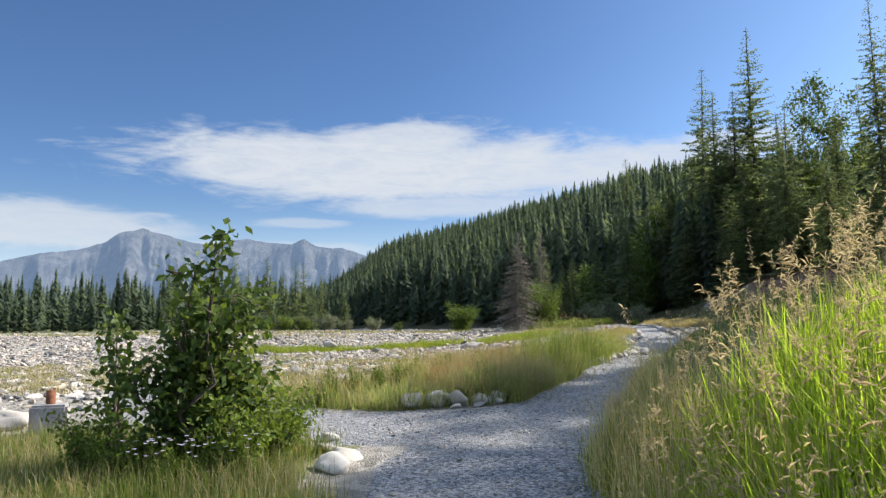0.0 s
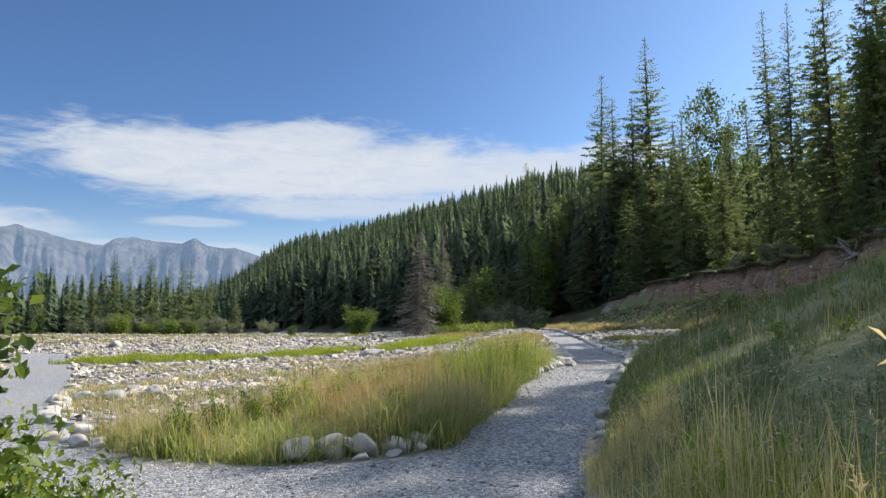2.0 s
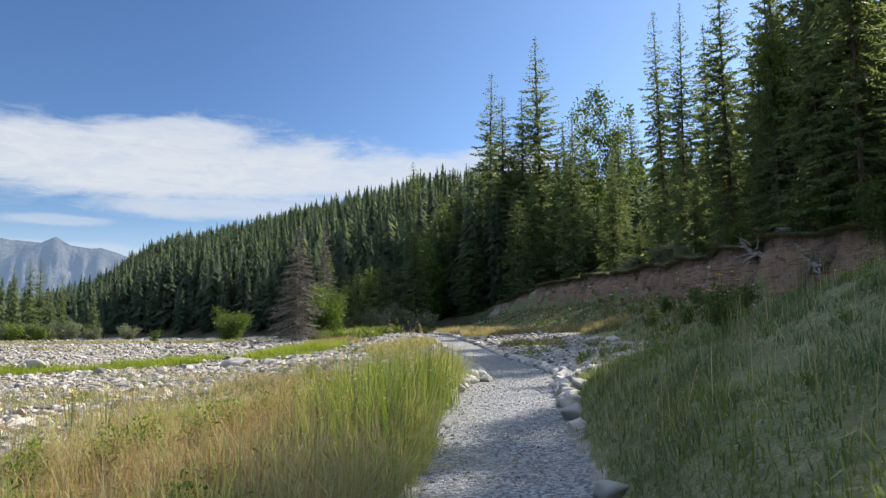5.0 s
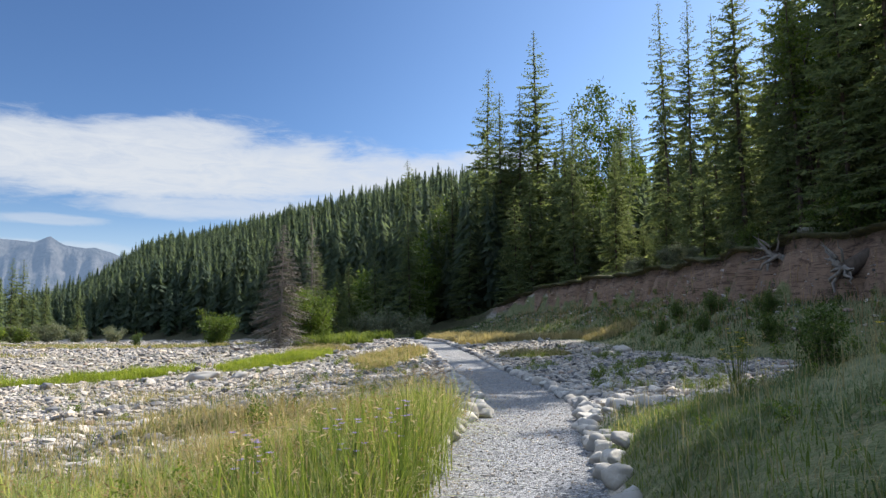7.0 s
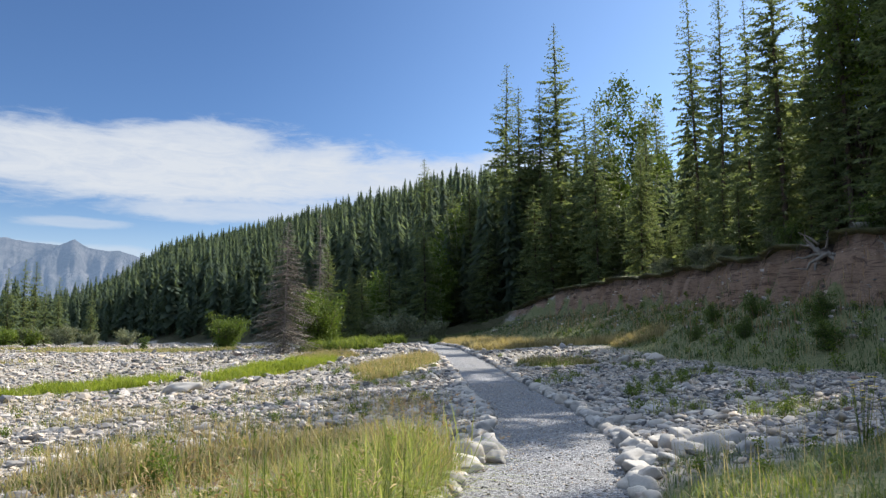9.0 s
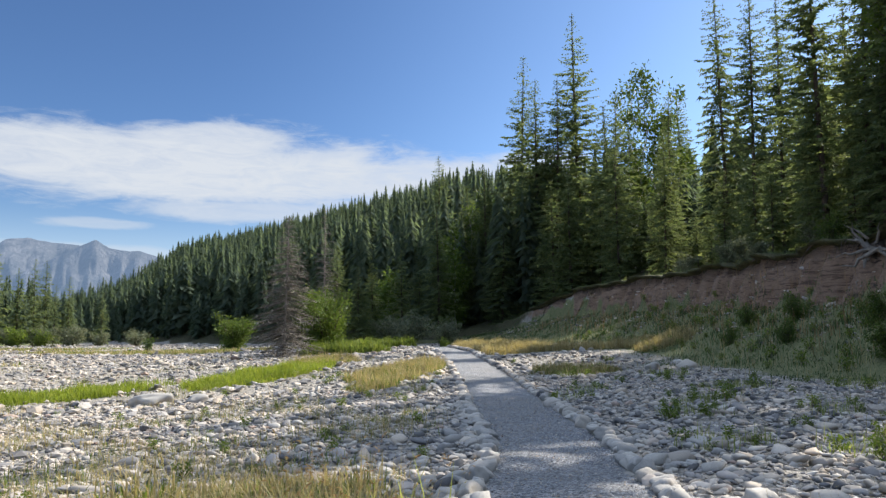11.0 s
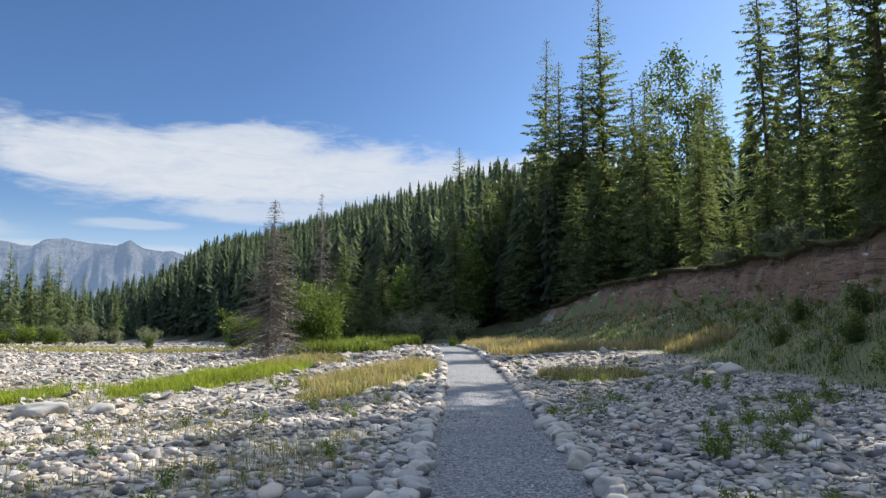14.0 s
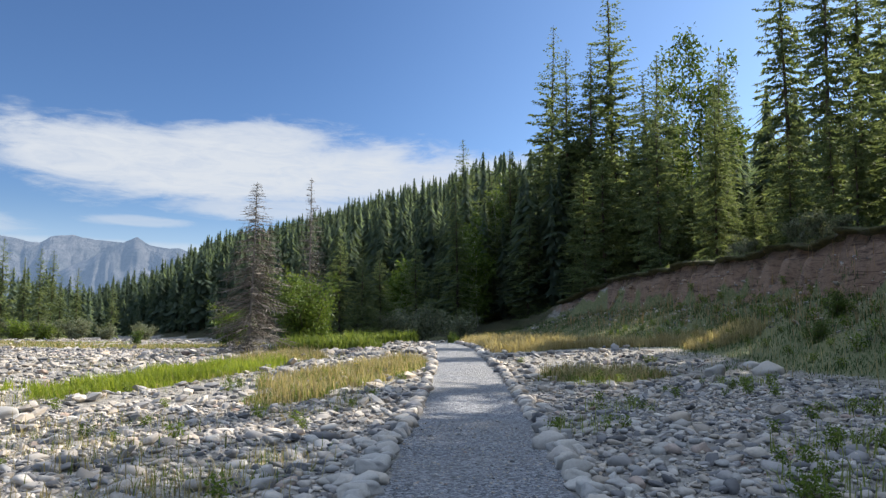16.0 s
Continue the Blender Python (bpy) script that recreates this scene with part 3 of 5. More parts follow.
def woods(name, xy, heights, seed, label, kinds=FAR):
    rng = np.random.default_rng(seed)
    bits = []
    pos = np.column_stack([xy, land(xy[:, 0], xy[:, 1]) - 0.3])
    kind = rng.integers(0, len(kinds), len(xy))
    for k, t in enumerate(kinds):
        s = kind == k
        if s.any():
            hs = heights[s]
            w = hs * rng.uniform(0.75, 1.15, len(hs))
            bits.append(spread(t, pos[s], turns(rng, s.sum(), 0.015), np.column_stack([w, w, hs])))
    return tagged(new(name, mesh_of(name, *join(bits), NEEDLE_HAZED)), label, "forest", kind="stuff")


rng = np.random.default_rng(5)
# hillside forest behind the bank and along the foot of the hill
N = 7600
ty = 60 + 480 * rng.random(N) ** 1.15
tb = 3 + 165 * rng.random(N) ** 1.15
tx = np.interp(ty, BANK_Y, BANK_X) + tb
ty[:620], tb[:620] = 84 + 200 * rng.random(620), 1.5 + 11 * rng.random(620)
tx = np.interp(ty, BANK_Y, BANK_X) + tb
bearing = np.degrees(np.arctan2(tx, ty))
keep = (np.abs(bearing) < 50) & ~((ty < 84) & (tb < 22))
grown = 1.22 * (4.6 + 4.4 * rng.random(N) ** 1.4) * (1 + 0.55 * (1 - step(np.hypot(tx, ty), 100, 210))) * (1.3 - 0.3 * step(bearing, -6, 4)) * (0.85 + 0.3 * rng.random(N))
close = keep & (np.hypot(tx, ty) < 135)
keep &= ~close
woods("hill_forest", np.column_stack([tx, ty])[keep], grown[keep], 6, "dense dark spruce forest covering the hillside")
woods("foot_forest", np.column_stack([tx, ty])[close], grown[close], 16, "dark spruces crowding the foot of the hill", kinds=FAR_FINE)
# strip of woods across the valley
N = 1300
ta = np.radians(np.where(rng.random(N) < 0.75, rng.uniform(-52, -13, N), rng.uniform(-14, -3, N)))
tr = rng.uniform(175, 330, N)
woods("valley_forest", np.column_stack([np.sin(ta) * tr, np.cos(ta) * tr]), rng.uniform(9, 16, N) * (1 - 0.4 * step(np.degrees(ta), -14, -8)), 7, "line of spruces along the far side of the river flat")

# ---- trees that can be told apart ----
SPRUCE = "tall dark green spruce with drooping ragged boughs"
protos = [
    conifer("spruce", 24, 3.9, 11, 60, 8, 0.04, twig=0.44, gapping=0.46, lower=0.8, taper=0.72, label=SPRUCE),
    conifer("spruce", 22, 3.9, 12, 52, 7, 0.06, twig=0.44, gapping=0.46, ragged=0.34, lower=0.9, taper=0.75, label=SPRUCE + " above the bank"),
    conifer("spruce", 26, 4.4, 13, 58, 7, 0.08, twig=0.46, gapping=0.46, full=0.95, ragged=0.3, droop=0.25, lower=1.0, taper=0.8, label="very tall open-crowned spruce with a bare spire"),
    conifer("spruce", 18, 3.6, 14, 50, 8, 0.02, twig=0.44, gapping=0.46, taper=0.8, lower=0.4, label="dark green spruce with boughs to the ground"),
    conifer("spruce", 20, 2.9, 15, 48, 8, 0.2, twig=0.42, gapping=0.46, full=0.9, ragged=0.45, taper=0.65, label="thin dark spruce with a bare lower trunk"),
    conifer("spruce", 17, 3.1, 16, 32, 7, 0.04, twig=0.6, gapping=0.46, ragged=0.35, taper=0.65, label="dark spruce standing inside the wood"),
    conifer("spruce", 16, 2.8, 17, 30, 7, 0.12, twig=0.6, gapping=0.46, ragged=0.45, taper=0.65, label="ragged spruce standing inside the wood"),
    conifer("spruce", 17, 2.8, 18, 22, 6, 0.06, twig=1.0, gapping=0.5, ragged=0.3, taper=0.5, label="mostly unseen broad dark spruce added on the slope to shade the path"),
]
HEIGHTS = [24, 22, 26, 18, 20, 17, 16, 17]
used = set()


def plant(kind, x, y, h, wide=1.0, lean=0.0, group="spruces along the bank", rng=np.random.default_rng(3)):
    s = h / HEIGHTS[kind]
    m = pose(x, y, land1(x, y) - 0.25, lean, 0, rng.uniform(0, 360)) @ Matrix.Diagonal((s * wide, s * wide, s, 1))
    if kind in used:
        ob = copy_thing(protos[kind], m if kind == 7 else m @ Matrix.Diagonal((*(1 / c for c in protos[kind].scale), 1)))
    else:
        ob = protos[kind]
        ob.matrix_world = m
        used.add(kind)
    return tagged(ob, group=group)


# x, y, height, kind, width
BANK_TREES = []
BANK_TREES += [(33.2, 93.7, 28.2, 1, 0.8), (32.3, 86.7, 23.7, 0, 0.95), (33.7, 84.0, 22.6, 0, 0.95), (37.4, 86.2, 29.9, 2, 0.95), (36.0, 78.5, 17.7, 4, 1.2), (53.9, 93.4, 22.5, 0, 0.9)]
BANK_TREES += [(36.5, 60.4, 21.7, 1, 0.95), (33.9, 54.0, 19.7, 2, 0.9), (37.9, 56.0, 18.8, 0, 1.0), (42.6, 59.8, 15.4, 3, 1.0), (35.5, 50.1, 13.1, 3, 1.1), (30.4, 41.2, 11.8, 4, 1.2)]
BANK_TREES += [(30.5, 44.2, 18.5, 2, 0.9), (26.7, 31.2, 17.5, 1, 1.0), (29.0, 116.3, 20.1, 0, 1.0), (28.2, 98.9, 15.0, 3, 1.0), (28.7, 93.6, 17.2, 0, 1.1), (31.5, 76.0, 11.9, 3, 1.0)]
BANK_TREES += [(32.5, 69.0, 12.8, 3, 1.0), (34.0, 72.0, 16.7, 1, 1.0), (31.0, 80.0, 11.8, 3, 1.0), (38.0, 70.0, 15.2, 0, 1.1), (33.0, 63.0, 10.8, 3, 1.0), (34.4, 47.0, 13.6, 4, 1.2)]
BANK_TREES += [(27.6, 34.6, 12.5, 3, 1.0), (28.4, 38.0, 13.9, 1, 0.9), (26.5, 104.0, 13.2, 3, 1.0), (30.6, 104.0, 14.6, 0, 1.0), (23.0, 108.0, 11.4, 3, 1.1), (36.0, 100.0, 16.0, 1, 1.0)]
BANK_TREES += [(28.2, 86.0, 10.0, 3, 1.1), (10.3, 78.7, 8.6, 3, 1.0), (12.2, 76.4, 6.6, 3, 1.1), (13.8, 80.3, 7.2, 3, 1.1), (17.8, 87.7, 9.4, 5, 1.0), (22.1, 88.9, 14.5, 1, 0.9)]
BANK_TREES += [(32.6, 37.0, 20, 2, 0.85), (33.4, 39.8, 21, 4, 1.1), (32.8, 42.6, 21.5, 2, 0.8)]
for x, y, h, k, w in BANK_TREES:
    plant(k, x, y, h * (1.03 if h < 22 else 1.06) + 0.3, w * (1.05 if y > 70 else 0.75 if y > 50 else 0.95))
# unseen close-set trees on the lip beside the spur, added to shade the path
rng = np.random.default_rng(8)
for row in range(6):
    x = 26.6 + 2.0 * row
    y = 7.0 + (x - 4) * 0.445 + rng.uniform(0, 1)
    while y < 16.8 + (x - 4) * 0.445:
        px = x + rng.uniform(-0.7, 0.7)
        reach_x = float(path_x(y - (px - 2) * 0.445)) - 0.5
        strip = y - (px - 4) * 0.445
        low = 2.7 if 13.6 < strip < 17 else 3.5 if 7 in used and abs(y - (7.9 + (px - 1.95) * 0.445)) < 1.1 else 0.0
        plant(7, px, y, 0.95 - low + (px - reach_x) * 0.825 + rng.uniform(-0.3, 0.7) - land1(px, y), rng.uniform(1.0, 1.2))
        y += rng.uniform(1.9, 2.5)
# the wood behind them, open where the sun reaches the tall grass
for i in range(6):
    for j in range(18):
        x, y = 31.0 + i * 3.6 + rng.uniform(-1.3, 1.3), 8 + j * 3.7 + rng.uniform(-1.4, 1.4)
        gap = abs(y - (3.2 + (x - 1.5) * 0.445)) < 4.2
        crowded = any((x - q[0]) ** 2 + (y - q[1]) ** 2 < 6 for q in BANK_TREES)
        if gap or crowded or y < 18.5 + (x - 4) * 0.445 or rng.random() < 0.2 or x < bank_x(y) + 1.0 or (i > 4 and rng.random() < 0.5):
            continue
        plant(5 + (i + j) % 2, x, y, rng.uniform(9, 12) if y < 34 else rng.uniform(6, 9) * (0.75 if 52 < y < 68 else 1.0), rng.uniform(0.9, 1.2), group="spruces in the wood")
# low dark spruces that close the foot of the wood along the bank
for i in range(44):
    y = 40 + 66 * ((i * 0.618) % 1)
    x = float(np.interp(y, BANK_Y, BANK_X)) + 2.0 + 7.5 * ((i * 0.387) % 1)
    plant(3 if i % 3 == 0 else 5, x, y, rng.uniform(4.5, 9.5) * (1 - 0.45 * (48 < y < 66)), rng.uniform(1.0, 1.3), group="spruces in the wood")
# broad spruces further up the slope, mostly unseen, added to shade the path's middle
for x, y, h in ((33.5, 38.0, 19.5), (36.0, 39.6, 20.5), (32.0, 36.4, 17.5), (38.5, 41.2, 21.5)):
    plant(7, x, y, h, 1.0, group="spruces in the wood")
# slim spruces on the far side of the flat
for x, y, h in ((-33.4, 134.7, 14.7), (-30.2, 133.7, 11.9), (-27.4, 131.4, 13.0), (-26.5, 133.5, 13.0), (-23.9, 129.3, 9.0), (-23.6, 135.6, 10.8),
                (-38.0, 129.5, 14.4), (-36.9, 135.0, 12.3), (-42.2, 133.5, 12.2), (-46, 136, 11), (-50, 131, 12), (-19.5, 138, 9)):
    plant(5, x, y, h, 0.75, group="spruces across the flat")

dead_spruce = conifer("dead_spruce", 7.6, 1.7, 31, 44, 7, 0.03, needles=NEEDLE_DEAD, bark=BARK_GREY, twig=0.5, gapping=0.3, dead=True, droop=0.5, ragged=0.3, label="bare grey dead spruce standing on the river flat")
dead_spruce.matrix_world = pose(5.2, 54.5, land1(5.2, 54.5) - 0.1)
ds2 = conifer("dead_spruce", 9.1, 0.95, 32, 34, 6, 0.15, needles=NEEDLE_DEAD, bark=BARK_GREY, twig=0.45, dead=True, droop=0.3, label="thin grey dead spruce behind a green bush")
ds2.matrix_world = pose(7.7, 61.0, land1(7.7, 61.0) - 0.1)


def leafy(name, h, r, seed, leaves, size, mat, bark=BARK, stems=7, low=0.1, label="", category="bush", shape=0.5, spread_up=1.0, narrow=0.45, stem_r=0.012, twigs=7):
    """A broad-leaved bush or tree: forking stems and many separate leaves round their outer ends."""
    rng = np.random.default_rng(seed)
    wood, tips = [], []
    for i in range(stems):
        a = rng.uniform(0, 2 * math.pi)
        out, up = r * rng.uniform(0.15, 0.75), h * rng.uniform(0.5, 0.95) * spread_up
        s = np.linspace(0, 1, 6)
        line = np.stack([math.cos(a) * out * s ** 1.3 + 0.02 * h * rng.normal(), math.sin(a) * out * s ** 1.3 + 0.02 * h * rng.normal(), up * s], -1)
        line[1:-1] += rng.normal(0, 0.02 * h, (4, 3))
        wood.append(tube(line, stem_r * h * (1.05 - s), 5))
        for j in range(twigs):
            q = rng.uniform(low, 1)
            p = np.array([np.interp(q, s, line[:, c]) for c in range(3)])
            d = np.array([rng.normal(), rng.normal(), 0.55])
            d /= np.linalg.norm(d)
            e = p + d * r * rng.uniform(0.25, 0.6) * (1 - 0.5 * q)
            wood.append(tube([p, (p + e) / 2 + rng.normal(0, 0.015 * h, 3), e], [stem_r * 0.4 * h, stem_r * 0.28 * h, stem_r * 0.1 * h], 4))
            tips += [p + (e - p) * k for k in np.linspace(0.3, 1, 5)]
        tips += [line[-1], line[-2], (line[-1] + line[-2]) / 2]
    pts = np.array(tips)
    c = pts[rng.integers(0, len(pts), leaves)] + rng.normal(0, 0.05 * h * shape + size * 0.5, (leaves, 3))
    c = c[c[:, 2] > low * 0.4 * h]
    n = len(c)
    d = rng.normal(0, 1, (n, 3)) + [0, 0, -0.2]
    d /= np.linalg.norm(d, axis=1)[:, None]
    ln = size * rng.uniform(0.6, 1.25, n)
    crown = sprays(c, c + d * ln[:, None], rng.normal(0, 1, (n, 3)), ln * narrow, rng, 0.1)
    thing = new(name)
    part("branching" if category in ("bush", "plant") else "trunk", mesh_of("stems", *join(wood), bark, True), thing)
    part("crown", mesh_of("crown", *crown, mat), thing)
    return tagged(thing, label, category)


def set_at(ob, x, y, sink=0.05, turn=0.0, s=1.0):
    ob.matrix_world = pose(x, y, land1(x, y) - sink, 0, 0, turn) @ Matrix.Scale(s, 4)
    return ob


set_at(leafy("bush", 3.9, 2.5, 71, 15000, 0.15, LEAF_BUSH, stems=34, low=0.03, shape=0.7, label="rounded bright green bush beside a dead spruce"), 7.7, 58.6)
set_at(leafy("bush", 3.6, 2.6, 72, 6500, 0.22, LEAF_BUSH, stems=26, low=0.03, shape=0.7, label="green bush alone on the open river flat"), 1.7, 90)
set_at(leafy("bush", 1.6, 0.8, 73, 700, 0.15, LEAF, stems=7, label="small green sapling on the open river flat"), -6.0, 88)
for i, (x, y, h) in enumerate(((40.8, 80.5, 23.5), (42.0, 77.4, 22.2))):
    set_at(leafy("aspen", h, 3.4, 80 + i, 3600, 0.42, LEAF, BARK_PALE, stems=5, low=0.55, label="slender aspen with a thin open crown above spruces", category="tree", shape=0.3, stem_r=0.006), x, y)
for i, (x, y, h, r) in enumerate(((28.2, 97.6, 15, 3), (24.5, 92.4, 11.5, 2.6), (31.1, 98.8, 14.5, 3), (16.5, 91.0, 9.0, 2.4))):
    set_at(leafy("poplar", h, r, 90 + i, 5200, 0.4, LEAF_BUSH, BARK_PALE, stems=11, low=0.12, label="light green poplar among dark spruces", category="tree", shape=0.5, stem_r=0.006), x, y)
set_at(leafy("poplar", 14.0, 2.8, 96, 4200, 0.26, LEAF_BRIGHT, BARK, stems=6, low=0.55, label="yellow-green leafy tree leaning out over the bank", category="tree", shape=0.4, stem_r=0.008), 29.3, 38.4)
# willows and low bushes at the far edge of the flat
willow = leafy("willow_bush", 2.6, 2.6, 76, 2600, 0.26, LEAF_GREY, stems=14, label="grey-green willow bush at the far wood's edge")
set_at(willow, -25, 127)
for i, (x, y, s) in enumerate(((-29, 128, 1.0), (-21, 126, 1.1), (-33, 128, 1.2), (-18, 130, 0.8), (-37, 125, 1.2), (-42, 127, 1.0), (-13, 128, 0.9), (15, 78, 0.9), (17.5, 82, 1.1), (19.5, 76, 0.8))):
    copy_thing(willow, pose(x, y, land1(x, y) - 0.1, 0, 0, 50 * i) @ Matrix.Scale(s, 4))
green = leafy("bush", 2.8, 2.3, 77, 2600, 0.26, LEAF_BRIGHT, stems=14, label="low green bush below distant spruces")
set_at(green, -27.5, 125)
for i, (x, y, s) in enumerate(((-24.6, 126, 0.9), (-31, 125.5, 0.8), (-35, 124, 1.2))):
    copy_thing(green, pose(x, y, land1(x, y) - 0.1, 0, 0, 70 * i) @ Matrix.Scale(s, 4))
# shrubs and a young spruce on the bank's lip
plant(3, 31.3, 51.0, 2.9, 1.1, group="young spruces")
lip = leafy("shrub", 1.8, 1.5, 78, 2400, 0.13, LEAF_GREY, stems=12, label="pale green shrub on the lip of the bank", category="bush")
set_at(lip, 30.2, 50.0)
for i, (x, y, s) in enumerate(((30.7, 52.3, 0.8), (29.8, 48.4, 0.7), (33.0, 60.5, 0.9), (30.6, 44.8, 1.1), (30.9, 57.5, 0.6))):
    copy_thing(lip, pose(x, y, land1(x, y) - 0.1, 0, 0, 70 * i) @ Matrix.Scale(s, 4))
dark = leafy("shrub", 2.4, 1.8, 79, 3000, 0.15, LEAF, stems=12, label="dark shaded shrub overhanging the eroded bank", category="bush")
set_at(dark, 26.8, 33.4)
for i, (x, y, s) in enumerate(((27.4, 36.0, 0.8), (26.0, 29.5, 1.2), (25.4, 26.2, 1.1), (24.8, 22.8, 1.2), (22.6, 34.0, 0.5), (21.4, 36.5, 0.4), (23.6, 38.6, 0.5), (20.6, 31.5, 0.5), (24.0, 42.0, 0.4), (22.0, 40.5, 0.35), (29.0, 42.5, 0.8), (27.6, 30.8, 1.2), (25.8, 19.5, 1.2))):
    copy_thing(dark, pose(x, y, land1(x, y) - 0.15, 0, 0, 70 * i) @ Matrix.Scale(s, 4))

# ---- upturned stump and hanging roots on the bank ----


def stump():
    rng = np.random.default_rng(4)
    thing = new("tree_stump")
    s = np.linspace(0, 1, 5)
    part("trunk", mesh_of("trunk", *tube(np.stack([-1.3 * s, 0.3 * s, 0.2 + 0.9 * s], -1), 0.26 - 0.1 * s, 9), BARK, True), thing)
    for i in range(11):
        a = rng.uniform(0, 2 * math.pi)
        q = np.linspace(0, 1, 6)
        ln = rng.uniform(0.7, 1.5)
        line = np.stack([0.3 * q * ln + rng.normal(0, 0.05, 6), math.cos(a) * ln * q + rng.normal(0, 0.06, 6), 0.25 + math.sin(a) * ln * q * 0.8 + rng.normal(0, 0.06, 6)], -1)
        part("root", mesh_of("root", *tube(line, 0.07 * (1.1 - q), 5), BARK_GREY, True), thing)
    return tagged(thing, "upturned tree stump with bare roots on the bank", "stump")


set_at(stump(), 26.2, 37.4, -0.15, 200, 1.25)
rootball = copy_thing(bpy.data.objects["tree_stump"], pose(25.2, 32.6, land1(25.2, 32.6) + 0.1, 0, 0, 160) @ Matrix.Scale(1.1, 4))
tagged(rootball, "dark stump with torn roots at the foot of the bank", "stump")
s = np.linspace(0, 1, 7)
log = new("fallen_log")
part("trunk", mesh_of("trunk", *tube(np.stack([3.6 * s, 0.5 * s + 0.05 * np.sin(9 * s), 0.1 + 0.25 * s], -1), 0.15 - 0.07 * s, 8), BARK_PALE, True), log)
for i in range(5):
    q = np.array([0.9 + 0.55 * i, 0.14 * (0.9 + 0.55 * i), 0.2])
    part("snag", mesh_of("snag", *tube([q, q + [0.2, (-1) ** i * 0.3, 0.3], q + [0.3, (-1) ** i * 0.5, 0.65]], [0.04, 0.03, 0.012], 5), BARK_PALE, True), log)
log.matrix_world = pose(26.5, 36.2, land1(27.2, 36.2) + 0.08, 0, 0, -20)
tagged(log, "pale fallen tree trunk lying on the bank's lip", "log")
rng = np.random.default_rng(33)
bits = []
for i in range(150):
    y = rng.uniform(30, 78)
    x = float(bank_x(y)) - rng.uniform(-0.1, 0.3)
    z = land1(x + 0.5, y)
    q = np.linspace(0, 1, 5)
    ln = rng.uniform(0.3, 1.3)
    bits.append(tube(np.stack([x - 0.35 * ln * q + rng.normal(0, 0.04, 5), y + rng.normal(0, 0.3) * q + rng.normal(0, 0.04, 5), z - ln * 0.9 * q ** 1.3], -1), 0.022 * (1.15 - q), 4))
tagged(new("hanging_roots", mesh_of("roots", *join(bits), BARK, True)), "thin bare roots hanging from the eroded bank's lip", "roots", kind="stuff")

# turf hanging over the lip of the bank
rng = np.random.default_rng(34)
ys = np.arange(29.5, 79, 0.16)
reach = 0.16 + 0.3 * wave(ys, ys * 0, 0.35, 1) + 0.2 * wave(ys, ys * 0, 1.3, 4)
lx = bank_x(ys)
top_z = land(lx + 0.45, ys)
ring = []
for out, dz in ((-0.9, 0.02), (-0.3, 0.05), (0.6, 0.03), (1.0, -0.04), (0.8, -0.15), (0.2, -0.26)):
    drop = 0.05 * wave(ys, ys * 0 + out * 3, 0.3, 2)
    ring.append(np.stack([lx + 0.2 - np.where(out > 0, out * np.clip(reach + 0.55, 0.2, 1.0), out), ys + 0.04 * wave(ys, ys * out, 0.25), np.where(out < -0.5, land(lx + 0.2 - out, ys), top_z) + dz + drop], -1))
v = np.array(ring)
k = np.arange(v.shape[0] * v.shape[1]).reshape(v.shape[:2])
f = np.stack([k[:-1, :-1], k[:-1, 1:], k[1:, 1:], k[1:, :-1]], -1).reshape(-1, 4)
m, n = material("root_mat_turf")
pos_n = place(n)
finish(n, n.ramp(n.noise(3.5, 7, 0.7, pos_n, 0.6), [(0.3, (0.035, 0.03, 0.018)), (0.55, (0.09, 0.085, 0.035)), (0.75, (0.15, 0.15, 0.06))]), 0.95, n.noise(14, 6, 0.7, pos_n), 1.0, 0.08)
tagged(new("turf_overhang", mesh_of("turf", v.reshape(-1, 3), f, m, True)), "ragged turf overhanging the eroded bank", "turf", kind="structure")

# ---- edging rocks ----
rng = np.random.default_rng(21)
rocks = []
for side in (-1, 1):
    y = 10.6 if side < 0 else 10.0
    while y < 60:
        w = rng.uniform(0.08, 0.15) * (1.0 if y < 40 else 1.15)
        skip = (side < 0 and 11.6 < y < 14.6 and rng.random() < 0.7) or (side > 0 and y < 15.2 and rng.random() < 0.8)
        if not skip:
            rocks.append((path_x(y) + side * (0.93 + rng.normal(0, 0.04)), y, w, rng.uniform(0.65, 1.05)))
            if rng.random() < 0.35:
                rocks.append((path_x(y) + side * (1.13 + rng.normal(0, 0.05)), y + 0.08, w * rng.uniform(0.6, 1.0), rng.uniform(0.6, 0.95)))
        y += w * rng.uniform(1.5, 2.0)
# heap where the left edge bends
rocks += [(5.05, 20.0, 0.19, 0.9), (5.25, 20.35, 0.21, 0.85), (5.5, 20.6, 0.16, 0.9), (5.0, 20.5, 0.17, 0.8), (5.35, 20.05, 0.14, 0.8), (4.85, 19.6, 0.16, 0.8), (5.6, 21.0, 0.15, 0.9)]
# loose heap of pale rocks where the right edge bends
rocks += [(6.75 + 0.3 * (i % 5) + 0.13 * (i // 5), 18.9 + 0.36 * (i // 5) + 0.11 * (i % 3), 0.11 + 0.022 * ((i * 7) % 5), 0.7 + 0.05 * (i % 4)) for i in range(22)]
# low ring in front of the grass island
rocks += [(-0.45, 9.85, 0.155, 1.0), (-0.15, 9.8, 0.145, 1.05), (0.15, 9.8, 0.16, 0.95), (0.42, 9.85, 0.14, 0.8), (0.68, 10.0, 0.14, 0.9), (0.1, 9.6, 0.07, 0.7), (0.4, 9.62, 0.08, 0.6), (0.65, 9.8, 0.08, 0.7)]
